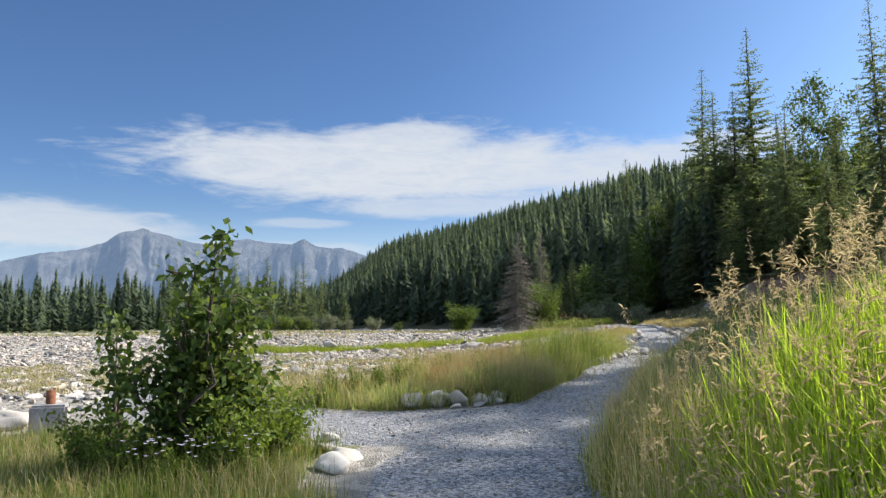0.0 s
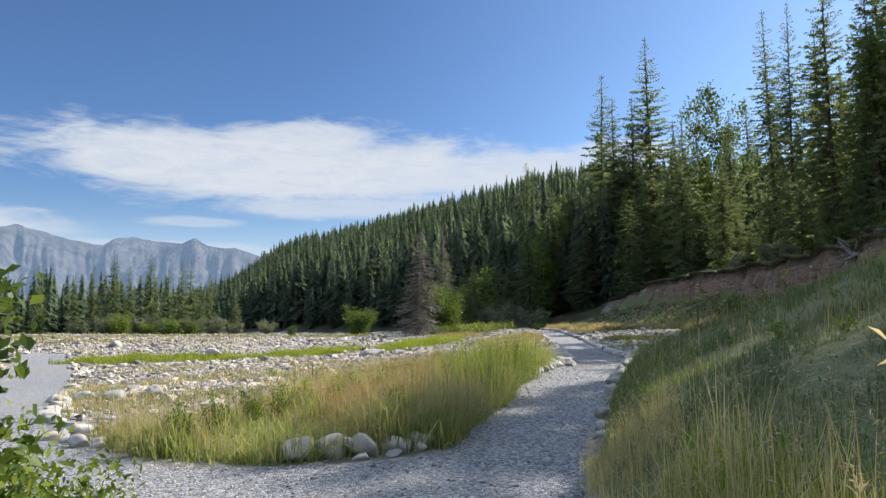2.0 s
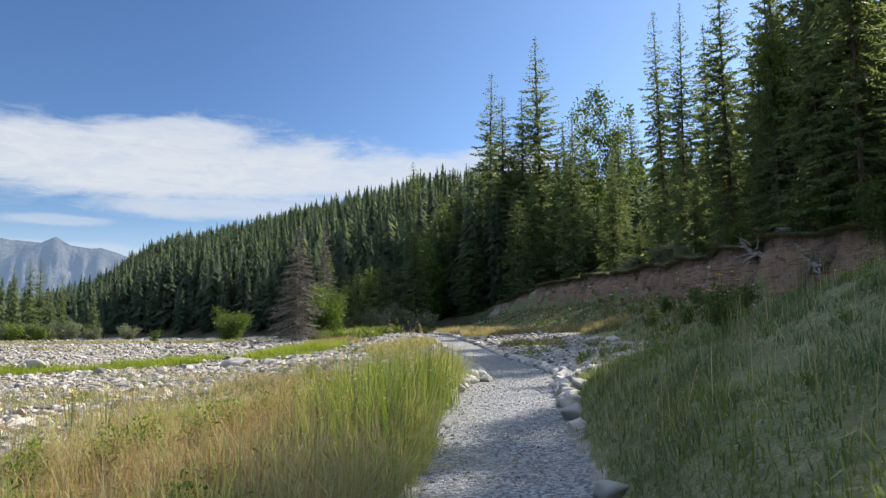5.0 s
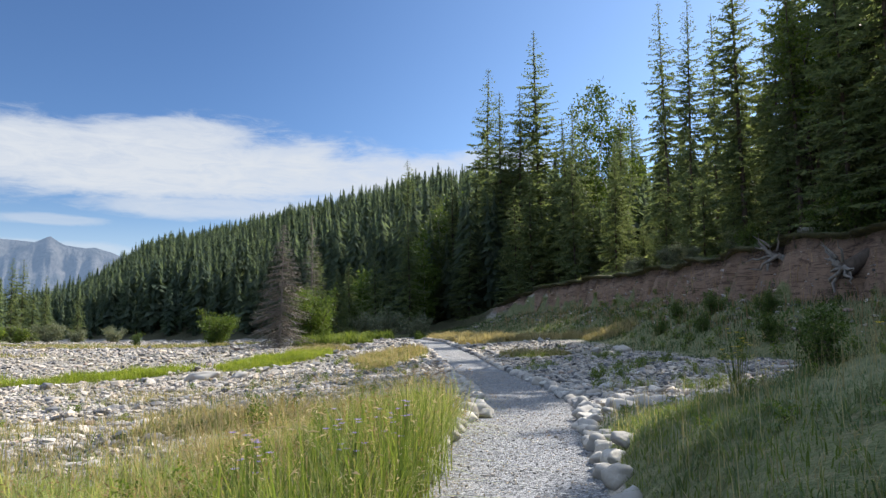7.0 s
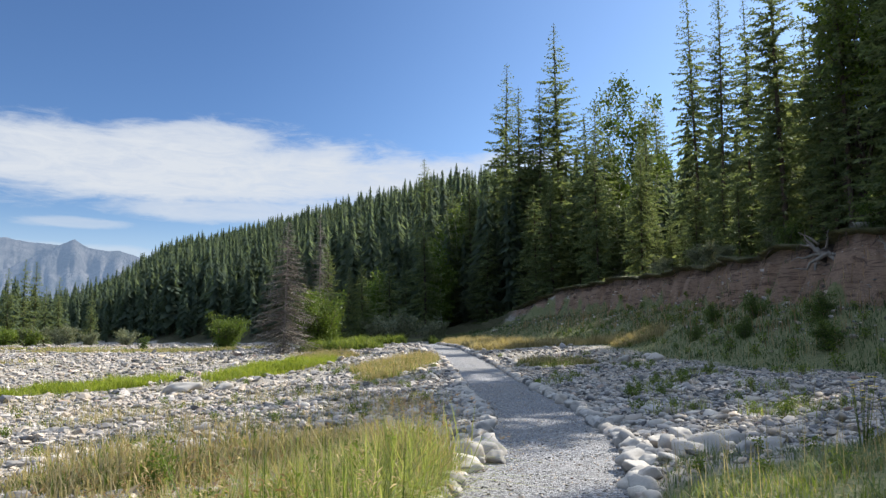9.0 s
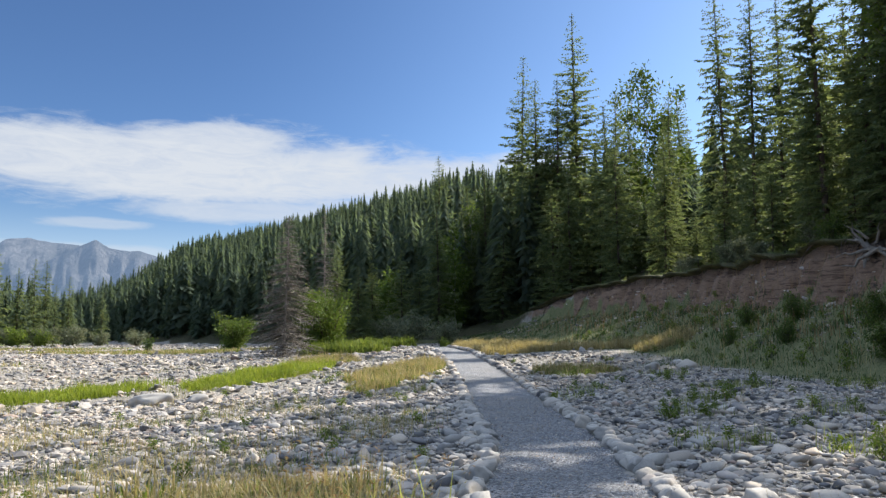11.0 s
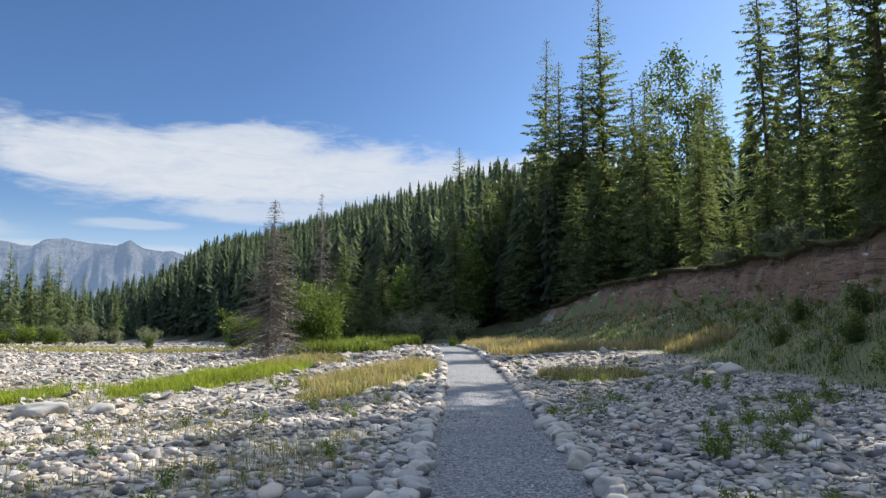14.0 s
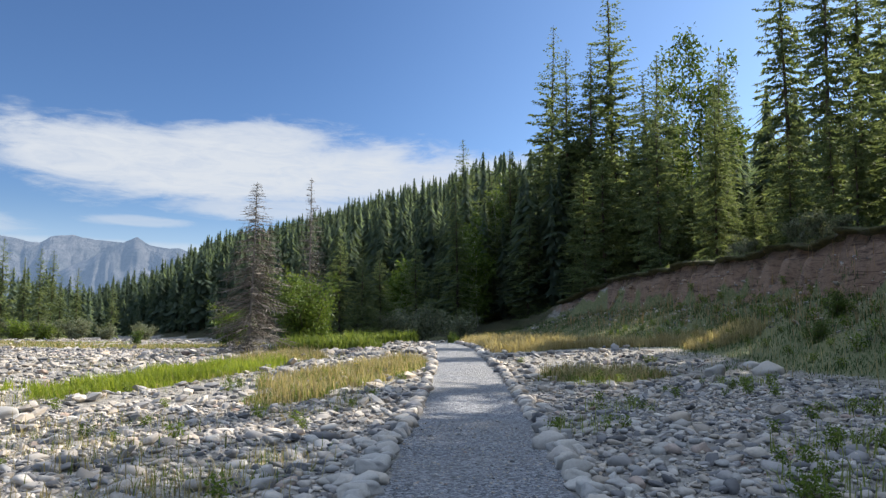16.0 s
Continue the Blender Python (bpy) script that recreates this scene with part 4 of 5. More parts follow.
# flat stones beside the shrub
rocks += [(-1.0, 6.35, 0.17, 0.55), (-0.92, 6.75, 0.16, 0.42), (-1.15, 7.2, 0.15, 0.4), (-1.25, 7.75, 0.12, 0.6), (-5.75, 9.7, 0.24, 0.8)]
# bigger boulders out on the bed
rocks += [(1.1, 35.3, 0.45, 0.5), (-6.2, 39.1, 0.45, 0.7), (2.3, 35.2, 0.28, 0.6), (-4.2, 17.0, 0.24, 0.75), (-3.6, 17.3, 0.22, 0.8), (-4.9, 17.6, 0.18, 0.7), (-13.0, 47.0, 0.4, 0.7), (16.6, 37.2, 0.3, 0.7), (17.6, 36.6, 0.34, 0.7), (18.4, 38.4, 0.26, 0.7)]
# edge of the side branch
for t in np.linspace(0.12, 1, 46):
    k = t * 4.999 + 2
    a, b = BRANCH[int(k)], BRANCH[min(int(k) + 1, 7)]
    p = a + (b - a) * (k - int(k))
    rocks.append((p[0] + 1.15 + rng.normal(0, 0.08), p[1] + 0.3 + rng.normal(0, 0.1), rng.uniform(0.08, 0.17), rng.uniform(0.6, 0.9)))
rock_meshes = [mesh_of("rock", *t, STONE_ONE, True) for t in ROCK]
for i, (x, y, w, f) in enumerate(r for r in rocks if r[1] < 31 or r[2] > 0.25):
    ob = new("rock", rock_meshes[i % 6])
    ob.matrix_world = pose(x, y, land1(x, y) + w * f * 0.42, rng.normal(0, 10), rng.normal(0, 10), rng.uniform(0, 360)) @ Matrix.Diagonal((w * rng.uniform(1.0, 1.4), w * rng.uniform(0.8, 1.05), w * f * 0.85, 1))
    lab = "pale rounded river rock edging the gravel path" if w < 0.24 else "large pale boulder lying on the river bed"
    tagged(ob, lab, "rock", "rocks edging the path")
rest = np.array([r for r in rocks if not (r[1] < 31 or r[2] > 0.25)])
pos = np.column_stack([rest[:, 0], rest[:, 1], land(rest[:, 0], rest[:, 1]) + rest[:, 2] * 0.3])
v, f = spread(COBBLE[0], pos, turns(rng, len(rest), 0.2), rest[:, 2:3] * [[1.1, 0.9, 0.7]])
tagged(new("distant_edging_rocks", mesh_of("rocks", v, f, STONE, True)), "pale rocks lining the far end of the gravel path", "rocks", kind="stuff")

# ---- river cobbles ----


def cobbles(name, x, y, size, tmpl, seed, label, flat=0.54, sink=0.25):
    rng = np.random.default_rng(seed)
    bits = []
    kind = rng.integers(0, len(tmpl), len(x))
    z = land(x, y)
    for k, t in enumerate(tmpl):
        s = kind == k
        w = size[s]
        sc = np.column_stack([w * rng.uniform(0.9, 1.5, len(w)), w * rng.uniform(0.65, 1.0, len(w)), w * flat * rng.uniform(0.6, 1.2, len(w))])
        bits.append(spread(t, np.column_stack([x[s], y[s], z[s] + w * sink * rng.uniform(0.0, 1.7, len(w))]), turns(rng, len(w), 0.25), sc))
    return tagged(new(name, mesh_of(name, *join(bits), STONE, len(tmpl[0][0]) > 20)), label, "cobbles", kind="stuff")


def bed_mask(x, y):
    """Where bare stones lie."""
    d = x - path_x(y)
    off = step(np.abs(d), 0.98, 1.05)
    u = np.clip(d, 0, None)
    right = step(y + 0.12 * np.clip(u, 0, 12) + 0.8 * wave(x, y, 1.0), 17.6, 19.8) * (1 - step(x - bank_x(y) + 1.2 * wave(x, y, 2, 8), -10.5, -8.0)) * (1 - 0.85 * step(y + 0.8 * wave(x, y, 1.5), 44, 48))
    left = np.maximum(step(y - 0.1 * x + 0.8 * wave(x, y, 1.1), 18.5, 20.5), step(-d + 0.9 * wave(x, y, 1.3), 3.9, 5.4) * step(y + 0.35 * x, 9.0, 10.0))
    green = np.maximum(patches(x, y, LUSH), 0.8 * patches(x, y, REEDS))
    return off * np.where(d > 0, right, left) * (1 - path_mask(x, y)) * (1 - 0.9 * green) * (1 - 0.45 * patches(x, y, TAWNY)) * (1 - 0.3 * tuft_mask(x, y))


def scatter(n, x0, x1, y0, y1, seed, mask):
    rng = np.random.default_rng(seed)
    x, y = rng.uniform(x0, x1, n), rng.uniform(y0, y1, n)
    k = rng.random(n) < mask(x, y)
    return x[k], y[k], rng


x, y, r = scatter(68000, -5, 21, 18, 36, 51, bed_mask)
size = np.clip(r.lognormal(-3.36, 0.48, len(x)), 0.02, 0.17)
beside = (np.abs(x - path_x(y)) < 2.6) & (y > 21.5) & (y < 31) & (size > 0.055)
pick = np.flatnonzero(beside)[:290]
keep = np.ones(len(x), bool)
keep[pick] = False
near = keep & (np.hypot(x - 7.5, y - 26) < 6.2) & (size > 0.045)
cobbles("river_cobbles", x[near], y[near], size[near], COBBLE, 59, "grey and buff river cobbles heaped beside the path")
far = keep & ~near
cobbles("river_cobbles_small", x[far], y[far], size[far], PEBBLE, 52, "grey and buff river stones covering the dry bed")
x0, y0, s0 = x[pick], y[pick], size[pick]
x, y, r = scatter(32000, -38, 24, 34, 75, 53, bed_mask)
cobbles("river_cobbles_beyond", x, y, np.clip(r.lognormal(-2.65, 0.45, len(x)), 0.045, 0.24), PEBBLE, 54, "sunlit pale cobbles across the dry river bed")
x, y, r = scatter(7500, -60, 12, 70, 150, 55, lambda x, y: 0.8 * (x < bank_x(y) - 8) * (1 - 0.85 * patches(x, y, FLAT)))
cobbles("river_cobbles_distant", x, y, np.clip(r.lognormal(-2.0, 0.4, len(x)), 0.08, 0.35), [ico(1, 95, 0.2)], 56, "pale stones on the distant river flat")
x, y, r = scatter(19000, -22, -1, 9, 36, 57, bed_mask)
cobbles("river_cobbles_side", x, y, np.clip(r.lognormal(-2.95, 0.45, len(x)), 0.03, 0.2), PEBBLE, 58, "pale cobbles on the bed beside tall grass")
# loose gravel on the path
x, y, r = scatter(60000, -3, 10, 4, 32, 48, lambda x, y: path_mask(x, y) > 0.5)
cobbles("loose_gravel", x, y, np.clip(r.lognormal(-4.6, 0.35, len(x)), 0.005, 0.022), [ico(1, 97, 0.25)], 49, "loose crushed grey gravel on the path").data.materials[0] = GRAVEL

# ---- grass ----


def blades(name, x, y, height, seed, mat, label, width=0.006, lean=0.35, kind="stuff"):
    """Bent grass blades, each with a broad foot and a pointed tip."""
    rng = np.random.default_rng(seed)
    n = len(x)
    z = land(x, y) - 0.02
    a = rng.uniform(0, 2 * math.pi, n)
    d = np.stack([np.cos(a), np.sin(a)], -1)
    s = np.stack([-d[:, 1], d[:, 0]], -1) * (width * rng.uniform(0.6, 1.5, n))[:, None]
    b = lean * np.abs(rng.normal(0, 1, n)) * height
    base = np.column_stack([x, y, z])
    mid = base + np.column_stack([d * (b * 0.3)[:, None], height * 0.55])
    tip = base + np.column_stack([d * b[:, None], height * np.clip(1 - 0.35 * (b / height) ** 2, 0.4, 1)])
    s3 = np.column_stack([s, np.zeros(n)])
    v = np.stack([base - s3, base + s3, mid + s3 * 0.8, mid - s3 * 0.8, tip], 1).reshape(-1, 3)
    k = np.arange(n)[:, None] * 5
    f = np.concatenate([k + [[0, 1, 2]], k + [[0, 2, 3]], k + [[3, 2, 4]]])
    tagged(new(name, mesh_of(name, v, f, mat)), label, "grass", kind=kind)
    return tip


def seed_heads(name, tips, length, seed, mat, label, per=12):
    """Feathery seed heads at the ends of grass stems."""
    rng = np.random.default_rng(seed)
    n = len(tips)
    lean = rng.normal(0, 0.35, (n, 3)) + [0, 0, 1]
    base = np.repeat(tips, per, 0) + np.repeat(lean, per, 0) * (np.tile(np.linspace(0, 1, per), n) * np.repeat(rng.uniform(0.6, 1.2, n), per) * length)[:, None]
    d = rng.normal(0, 0.55, (n * per, 3)) + [0, 0, 0.5]
    ln = length * 0.26 * rng.uniform(0.5, 1.2, n * per)
    v, f = sprays(base, base + d * ln[:, None], rng.normal(0, 1, (n * per, 3)), ln * 0.15, rng, 0.25)
    tagged(new(name, mesh_of(name, v, f, mat)), label, "grass", kind="stuff")


x, y, r = scatter(230000, -5, 6, 9, 21, 61, island_mask)
n = len(x)
tall = 0.55 + 0.45 * step(x - path_x(y), -2.6, -1.0) + 0.25 * wave(x, y, 0.7, 5) + 0.4 * step(y, 14.5, 17) * step(x - path_x(y), -2.0, -1.2)
clump = np.clip(1 + 0.55 * wave(x, y, 0.28, 4) + 0.35 * wave(x, y, 0.12, 8), 0.3, 1.8)
dry = r.random(n) < 0.30 + 0.4 * wave(x, y, 1.0, 2) + 0.35 * wave(x, y, 0.35, 6)
blades("tall_grass", x[~dry], y[~dry], np.minimum(r.uniform(0.12, 0.62, (~dry).sum()) ** 1.15 * tall[~dry] * clump[~dry], 0.8), 62, GRASS_ISLE, "tall green grass growing between path and river bed", 0.005, 0.95)
tip = blades("dry_grass", x[dry], y[dry], np.minimum(r.uniform(0.35, 0.85, dry.sum()) * tall[dry] * clump[dry], r.uniform(0.6, 0.85, dry.sum())), 63, GRASS_DRY, "tall straw-coloured seeding grass beside the path", 0.003, 0.7)
# dark tall clump that leans over the path, and a rusty patch before it
x, y, r = scatter(26000, 0.5, 5, 11.5, 18, 161, lambda x, y: step(path_x(y) - x, 0.55, 0.8) * (1 - step(path_x(y) - x, 1.25, 1.7)) * step(y, 12.0, 12.8) * (1 - step(y + 0.4 * wave(x, y, 0.6), 15.6, 17.0)) * (0.6 + 0.4 * wave(x, y, 0.35, 3)))
high = blades("reed_grass", x, y, r.uniform(0.45, 1.05, len(x)), 162, GRASS, "tall dark green grass leaning over the path", 0.0045, 0.4)
seed_heads("reed_heads", high[::8], 0.12, 163, GRASS_PLUME, "brown seed heads of the tall dark grass", 9)
x, y, r = scatter(16000, -1.5, 3.5, 10, 14, 164, lambda x, y: np.maximum(blot(x, y, 0.3, 11.6, 0.8, 0.5, 0.9), blot(x, y, 1.0, 13.2, 0.8, 0.4, 1.2)))
high = blades("rusty_grass", x, y, r.uniform(0.35, 0.68, len(x)), 165, GRASS_RUST, "patch of rusty tan grass on the island", 0.0026, 0.35)
seed_heads("rusty_patch_heads", high[::4], 0.1, 166, GRASS_RUST, "rusty heads of a tan grass patch", 8)
rust = wave(tip[:, 0], tip[:, 1], 0.8, 3) > 0.1
seed_heads("rusty_seed_heads", tip[rust][::5], 0.13, 41, GRASS_RUST, "rusty brown seed heads above the tall grass", 9)
seed_heads("grass_seed_heads", tip[::7], 0.1, 64, GRASS_DRY, "straw-coloured seed heads above the tall grass", 6)


def mound_mask(x, y):
    u = x - path_x(y)
    return step(u, 0.98, 1.15) * (1 - step(y + 0.12 * np.clip(u, 0, 12) + 0.8 * wave(x, y, 1.0), 17.6, 20.0))


x, y, r = scatter(270000, 0.7, 13, 4.6, 22, 64, lambda x, y: mound_mask(x, y) * (0.55 + 0.45 * wave(x, y, 0.8, 1)))
n = len(x)
dry = r.random(n) < 0.16 + 0.3 * wave(x, y, 1.6, 4) + 0.2 * wave(x, y, 0.5, 2)
blades("meadow_grass", x[~dry], y[~dry], r.uniform(0.04, 0.15, (~dry).sum()) * np.clip(0.9 + 1.0 * wave(x, y, 0.4, 7)[~dry] + 0.5 * wave(x, y, 0.15, 2)[~dry], 0.3, 2.2), 65, GRASS_MOUND, "short shaded meadow grass on the spur", 0.0042, 1.5)
tip = blades("meadow_stalks", x[dry], y[dry], r.uniform(0.04, 0.15, dry.sum()), 60, GRASS_DRY, "dry stalks among the meadow grass on the spur", 0.0026, 1.1)
x, y, r = scatter(3600, 1.2, 13, 6, 22, 37, mound_mask)
tip = blades("meadow_bents", x, y, r.uniform(0.2, 0.5, len(x)), 36, GRASS_DRY, "scattered thin seeding stalks on the spur", 0.002, 0.3)
seed_heads("meadow_seed_heads", tip, 0.07, 35, GRASS_DRY, "pale seed heads of scattered stalks", 8)
x, y, r = scatter(60000, 0.7, 6.6, 1.0, 17.5, 39, lambda x, y: step(x - path_x(y) + 0.1 * wave(x, y, 0.3), 0.85, 1.0) * (1 - step(x - path_x(y), 1.4, 2.4)))
clear = np.hypot(x - 1.8, (y - 7.5) * 0.7) > 0.8
x, y = x[clear], y[clear]
blades("edge_grass", x, y, r.uniform(0.06, 0.3, len(x)) * (1 - 0.5 * step(y, 6, 9)), 38, GRASS, "ragged green grass along the edge of the path", 0.0035, 0.7)
# lush stand at the start, its seed heads, and a golden clump
def lush_mask(x, y):
    return step(x - path_x(y) - 0.12 * (y - 2), 0.6, 1.15) * (1 - step(y + 0.3 * wave(x, y, 0.8), 4.2, 5.0))


x, y, r = scatter(26000, 0.7, 4.2, 1.4, 6.0, 66, lush_mask)
grow = 0.45 + 0.55 * step(x - path_x(y), 0.8, 1.9)
blades("lush_grass", x, y, r.uniform(0.45, 1.0, len(x)) * grow, 67, GRASS_LUSH, "tall lush bright green grass at the path's edge", 0.008, 0.32)
x, y, r = scatter(3400, 0.8, 4.2, 1.6, 6.4, 46, lush_mask)
grow = 0.5 + 0.5 * step(x - path_x(y), 0.8, 1.9)
tip = blades("seeding_grass", x, y, r.uniform(0.8, 1.25, len(x)) * grow, 47, GRASS_DRY, "tall seeding stems rising above lush grass", 0.003, 0.25)
seed_heads("plume_seed_heads", tip[::2], 0.15, 45, GRASS_PLUME, "purple-brown feathery seed heads of tall grass", 30)
x, y, r = scatter(26000, 1.2, 3.2, 6.0, 9.8, 43, lambda x, y: blot(x, y, 1.95, 8.0, 0.95, 0.27, 1.45) * (0.5 + 0.5 * wave(x, y, 0.3, 3)))
tip = blades("golden_grass", x, y, r.uniform(0.15, 0.38, len(x)) * (0.75 + 0.3 * wave(x, y, 0.25, 5)), 44, GRASS_STRAW, "clump of golden sunlit grass at the path's edge", 0.0024, 0.35)
seed_heads("golden_seed_heads", tip[::3], 0.08, 42, GRASS_DRY, "pale seed heads of a golden grass clump", 8)


# tawny seeding grass between the lush stand and the path
x, y, r = scatter(24000, 0.6, 3.0, 2.6, 7.0, 31, lambda x, y: step(x - path_x(y) + 0.1 * wave(x, y, 0.4), 0.75, 1.0) * (1 - step(x - path_x(y), 1.3, 1.9)) * (1 - step(y + 0.3 * wave(x, y, 0.5), 5.8, 6.6)))
green_part = r.random(len(x)) < 0.62
blades("tawny_verge_green", x[green_part], y[green_part], r.uniform(0.15, 0.5, green_part.sum()), 32, GRASS_BED, "pale green grass leaning over the path's edge", 0.0035, 0.55)
tip = blades("tawny_verge_grass", x[~green_part], y[~green_part], r.uniform(0.3, 0.72, (~green_part).sum()), 33, GRASS_STRAW, "tawny seeding grass beside the lush stand", 0.0026, 0.45)
seed_heads("tawny_verge_heads", tip[::5], 0.1, 34, GRASS_PLUME, "pale brown feathery heads of tawny grass", 12)


def verge_mask(x, y):
    return step(path_x(y) - x - 0.55 * step(y, 5.2, 5.9) + 0.12 * wave(x, y, 0.4), 0.85, 1.15) * step(branch_gap(x, y) + (y > 8.5) * -5, 1.1, 1.4) * (1 - step(-x, 4.6, 7))


x, y, r = scatter(70000, -7, -0.5, 2.5, 9.5, 68, verge_mask)
n = len(x)
dry = r.random(n) < 0.28 + 0.4 * wave(x, y, 0.8, 3)
blades("verge_grass", x[~dry], y[~dry], r.uniform(0.07, 0.32, (~dry).sum()), 69, GRASS, "green grass round a leafy shrub", 0.0032, 0.6)
blades("verge_dry_grass", x[dry], y[dry], r.uniform(0.1, 0.38, dry.sum()), 70, GRASS_DRY, "yellow grass round a leafy shrub", 0.0024, 0.55)
# patches on the river bed
for i, (group, mat, count, lo, hi, wd, nm, lab) in enumerate(((LUSH, GRASS_BED, 100000, 0.08, 0.36, 0.009, "bright_grass", "bright green grass strips on the stony bed"),
                                                              (TAWNY, GRASS_DRY, 110000, 0.1, 0.4, 0.008, "tawny_grass", "sparse tawny grass among the cobbles"),
                                                              (TAWNY, GRASS, 70000, 0.08, 0.3, 0.009, "sparse_green_grass", "sparse green grass among the cobbles"),
                                                              (SUNNY, GRASS_DRY, 50000, 0.15, 0.5, 0.012, "yellow_grass", "yellow sunlit grass below the bank"),
                                                              (FLAT, GRASS_DRY, 60000, 0.1, 0.35, 0.022, "flat_dry_grass", "tan grass spreading over the far river flat"),
                                                              (FLAT, GRASS, 30000, 0.1, 0.35, 0.022, "flat_green_grass", "green grass spreading over the far river flat"),
                                                              (REEDS, GRASS, 40000, 0.2, 0.7, 0.02, "reedy_grass", "green reedy grass round the bushes"))):
    xs = [p[0] + k * max(p[2:4]) * 1.15 for p in group for k in (-1, 1)]
    ys = [p[1] + k * max(p[2:4]) * 1.15 for p in group for k in (-1, 1)]
    x, y, r = scatter(count * 2, min(xs), max(xs), min(ys), max(ys), 100 + i, lambda x, y: patches(x, y, group) * (np.abs(x - path_x(y)) > 1.05) * (y < 108))
    blades(nm, x, y, r.uniform(lo, hi, len(x)) * np.clip(1 + 0.6 * wave(x, y, 0.6, 3), 0.4, 1.6), 110 + i, mat, lab, wd, 0.65)
x, y, r = scatter(270000, -16, 9, 14, 56, 127, tuft_mask)
n = len(x)
dry = r.random(n) < 0.6 + 0.4 * wave(x, y, 1.1, 2)
blades("thin_dry_grass", x[dry], y[dry], r.uniform(0.06, 0.34, dry.sum()), 128, GRASS_DRY, "thin tawny grass scattered among the river stones", 0.004, 0.8)
blades("thin_green_grass", x[~dry], y[~dry], r.uniform(0.05, 0.26, (~dry).sum()), 129, GRASS, "thin green grass scattered among the river stones", 0.0045, 0.9)
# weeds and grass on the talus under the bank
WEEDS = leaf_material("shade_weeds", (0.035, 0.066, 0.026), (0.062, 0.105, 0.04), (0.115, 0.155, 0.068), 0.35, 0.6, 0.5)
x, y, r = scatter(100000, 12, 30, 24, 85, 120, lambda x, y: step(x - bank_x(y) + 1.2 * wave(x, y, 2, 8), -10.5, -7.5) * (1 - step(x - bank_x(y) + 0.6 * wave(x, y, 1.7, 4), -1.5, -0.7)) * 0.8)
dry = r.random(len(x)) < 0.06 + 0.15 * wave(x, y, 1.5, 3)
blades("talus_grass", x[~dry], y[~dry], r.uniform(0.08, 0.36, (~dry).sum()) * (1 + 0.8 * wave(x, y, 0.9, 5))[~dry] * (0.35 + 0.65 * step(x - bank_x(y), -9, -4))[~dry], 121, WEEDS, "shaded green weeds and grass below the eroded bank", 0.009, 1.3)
blades("talus_dry_grass", x[dry], y[dry], r.uniform(0.1, 0.45, dry.sum()), 124, GRASS_DRY, "dry stalks below the eroded bank", 0.006, 0.5)
x, y, r = scatter(5000, 18, 31, 26, 80, 125, lambda x, y: step(x - bank_x(y), -6, -4) * (1 - step(x - bank_x(y), -0.7, -0.3)) * 0.7)
cobbles("fallen_stones", x, y, np.clip(r.lognormal(-2.9, 0.5, len(x)), 0.03, 0.2), PEBBLE, 126, "stones fallen from the eroded bank")
x, y, r = scatter(16000, 24, 33, 28, 85, 122, lambda x, y: step(x - bank_x(y), -0.25, 0.0) * (1 - step(x - bank_x(y), 0.8, 2.0)))
blades("lip_grass", x, y, r.uniform(0.12, 0.45, len(x)), 123, GRASS_MOUND, "turf hanging over the lip of the bank", 0.014, 0.9)

x, y, r = scatter(16000, 17, 31, 26, 72, 150, lambda x, y: step(x - bank_x(y) + 1.0 * wave(x, y, 1.6, 3), -6.0, -4.0) * (1 - step(x - bank_x(y), -0.9, -0.3)) * np.clip(0.4 + 0.6 * wave(x, y, 0.8, 2), 0, 1))
tip = blades("rusty_bank_stalks", x, y, r.uniform(0.3, 0.85, len(x)), 151, GRASS_RUST, "dead rusty weed stalks standing on the bank's slope", 0.008, 0.35)
seed_heads("bank_seed_heads", tip[::3], 0.16, 152, GRASS_PLUME, "dull seed heads of dead weeds on the bank", 5)
x, y, r = scatter(1500, 14, 27, 26, 62, 153, lambda x, y: step(x - bank_x(y), -9, -6) * (1 - step(x - bank_x(y), -4, -2.5)) * 0.7)
tip = blades("pale_bents", x, y, r.uniform(0.4, 0.9, len(x)), 154, GRASS_DRY, "pale thin stalks above the weeds below the bank", 0.006, 0.3)
seed_heads("pale_bent_heads", tip, 0.1, 155, GRASS_DRY, "pale seed heads above the weeds below the bank", 5)

# ---- plants at the start of the path ----
set_at(leafy("shrub", 1.75, 0.92, 75, 5600, 0.085, LEAF, stems=20, low=0.05, label="leafy dark green shrub beside the path", narrow=0.6, twigs=10), -2.25, 6.55)
shoots = leafy("sapling", 2.4, 0.32, 85, 420, 0.1, LEAF, stems=5, low=0.35, label="thin leafy shoots rising out of a shrub", narrow=0.6, shape=0.1)
set_at(shoots, -2.3, 6.4, s=1.12)
set_at(leafy("shrub", 1.75, 0.35, 86, 420, 0.09, LEAF, stems=4, low=0.1, label="slender leafy shrub beside a denser one", narrow=0.6), -3.05, 6.9)
herb = leafy("herb", 0.75, 0.55, 87, 1500, 0.06, LEAF_BRIGHT, stems=12, low=0.05, label="low bright green leafy herb under the shrub", category="plant")
set_at(herb, -1.75, 6.1)
for i, (x, y, s) in enumerate(((-2.7, 6.1, 0.8), (-3.2, 6.5, 0.9), (-1.55, 6.7, 1.0), (-1.5, 7.2, 0.9), (-2.0, 7.3, 1.2), (-2.15, 5.75, 0.5))):
    copy_thing(herb, pose(x, y, land1(x, y) - 0.03, 0, 0, 63 * i) @ Matrix.Scale(s, 4))
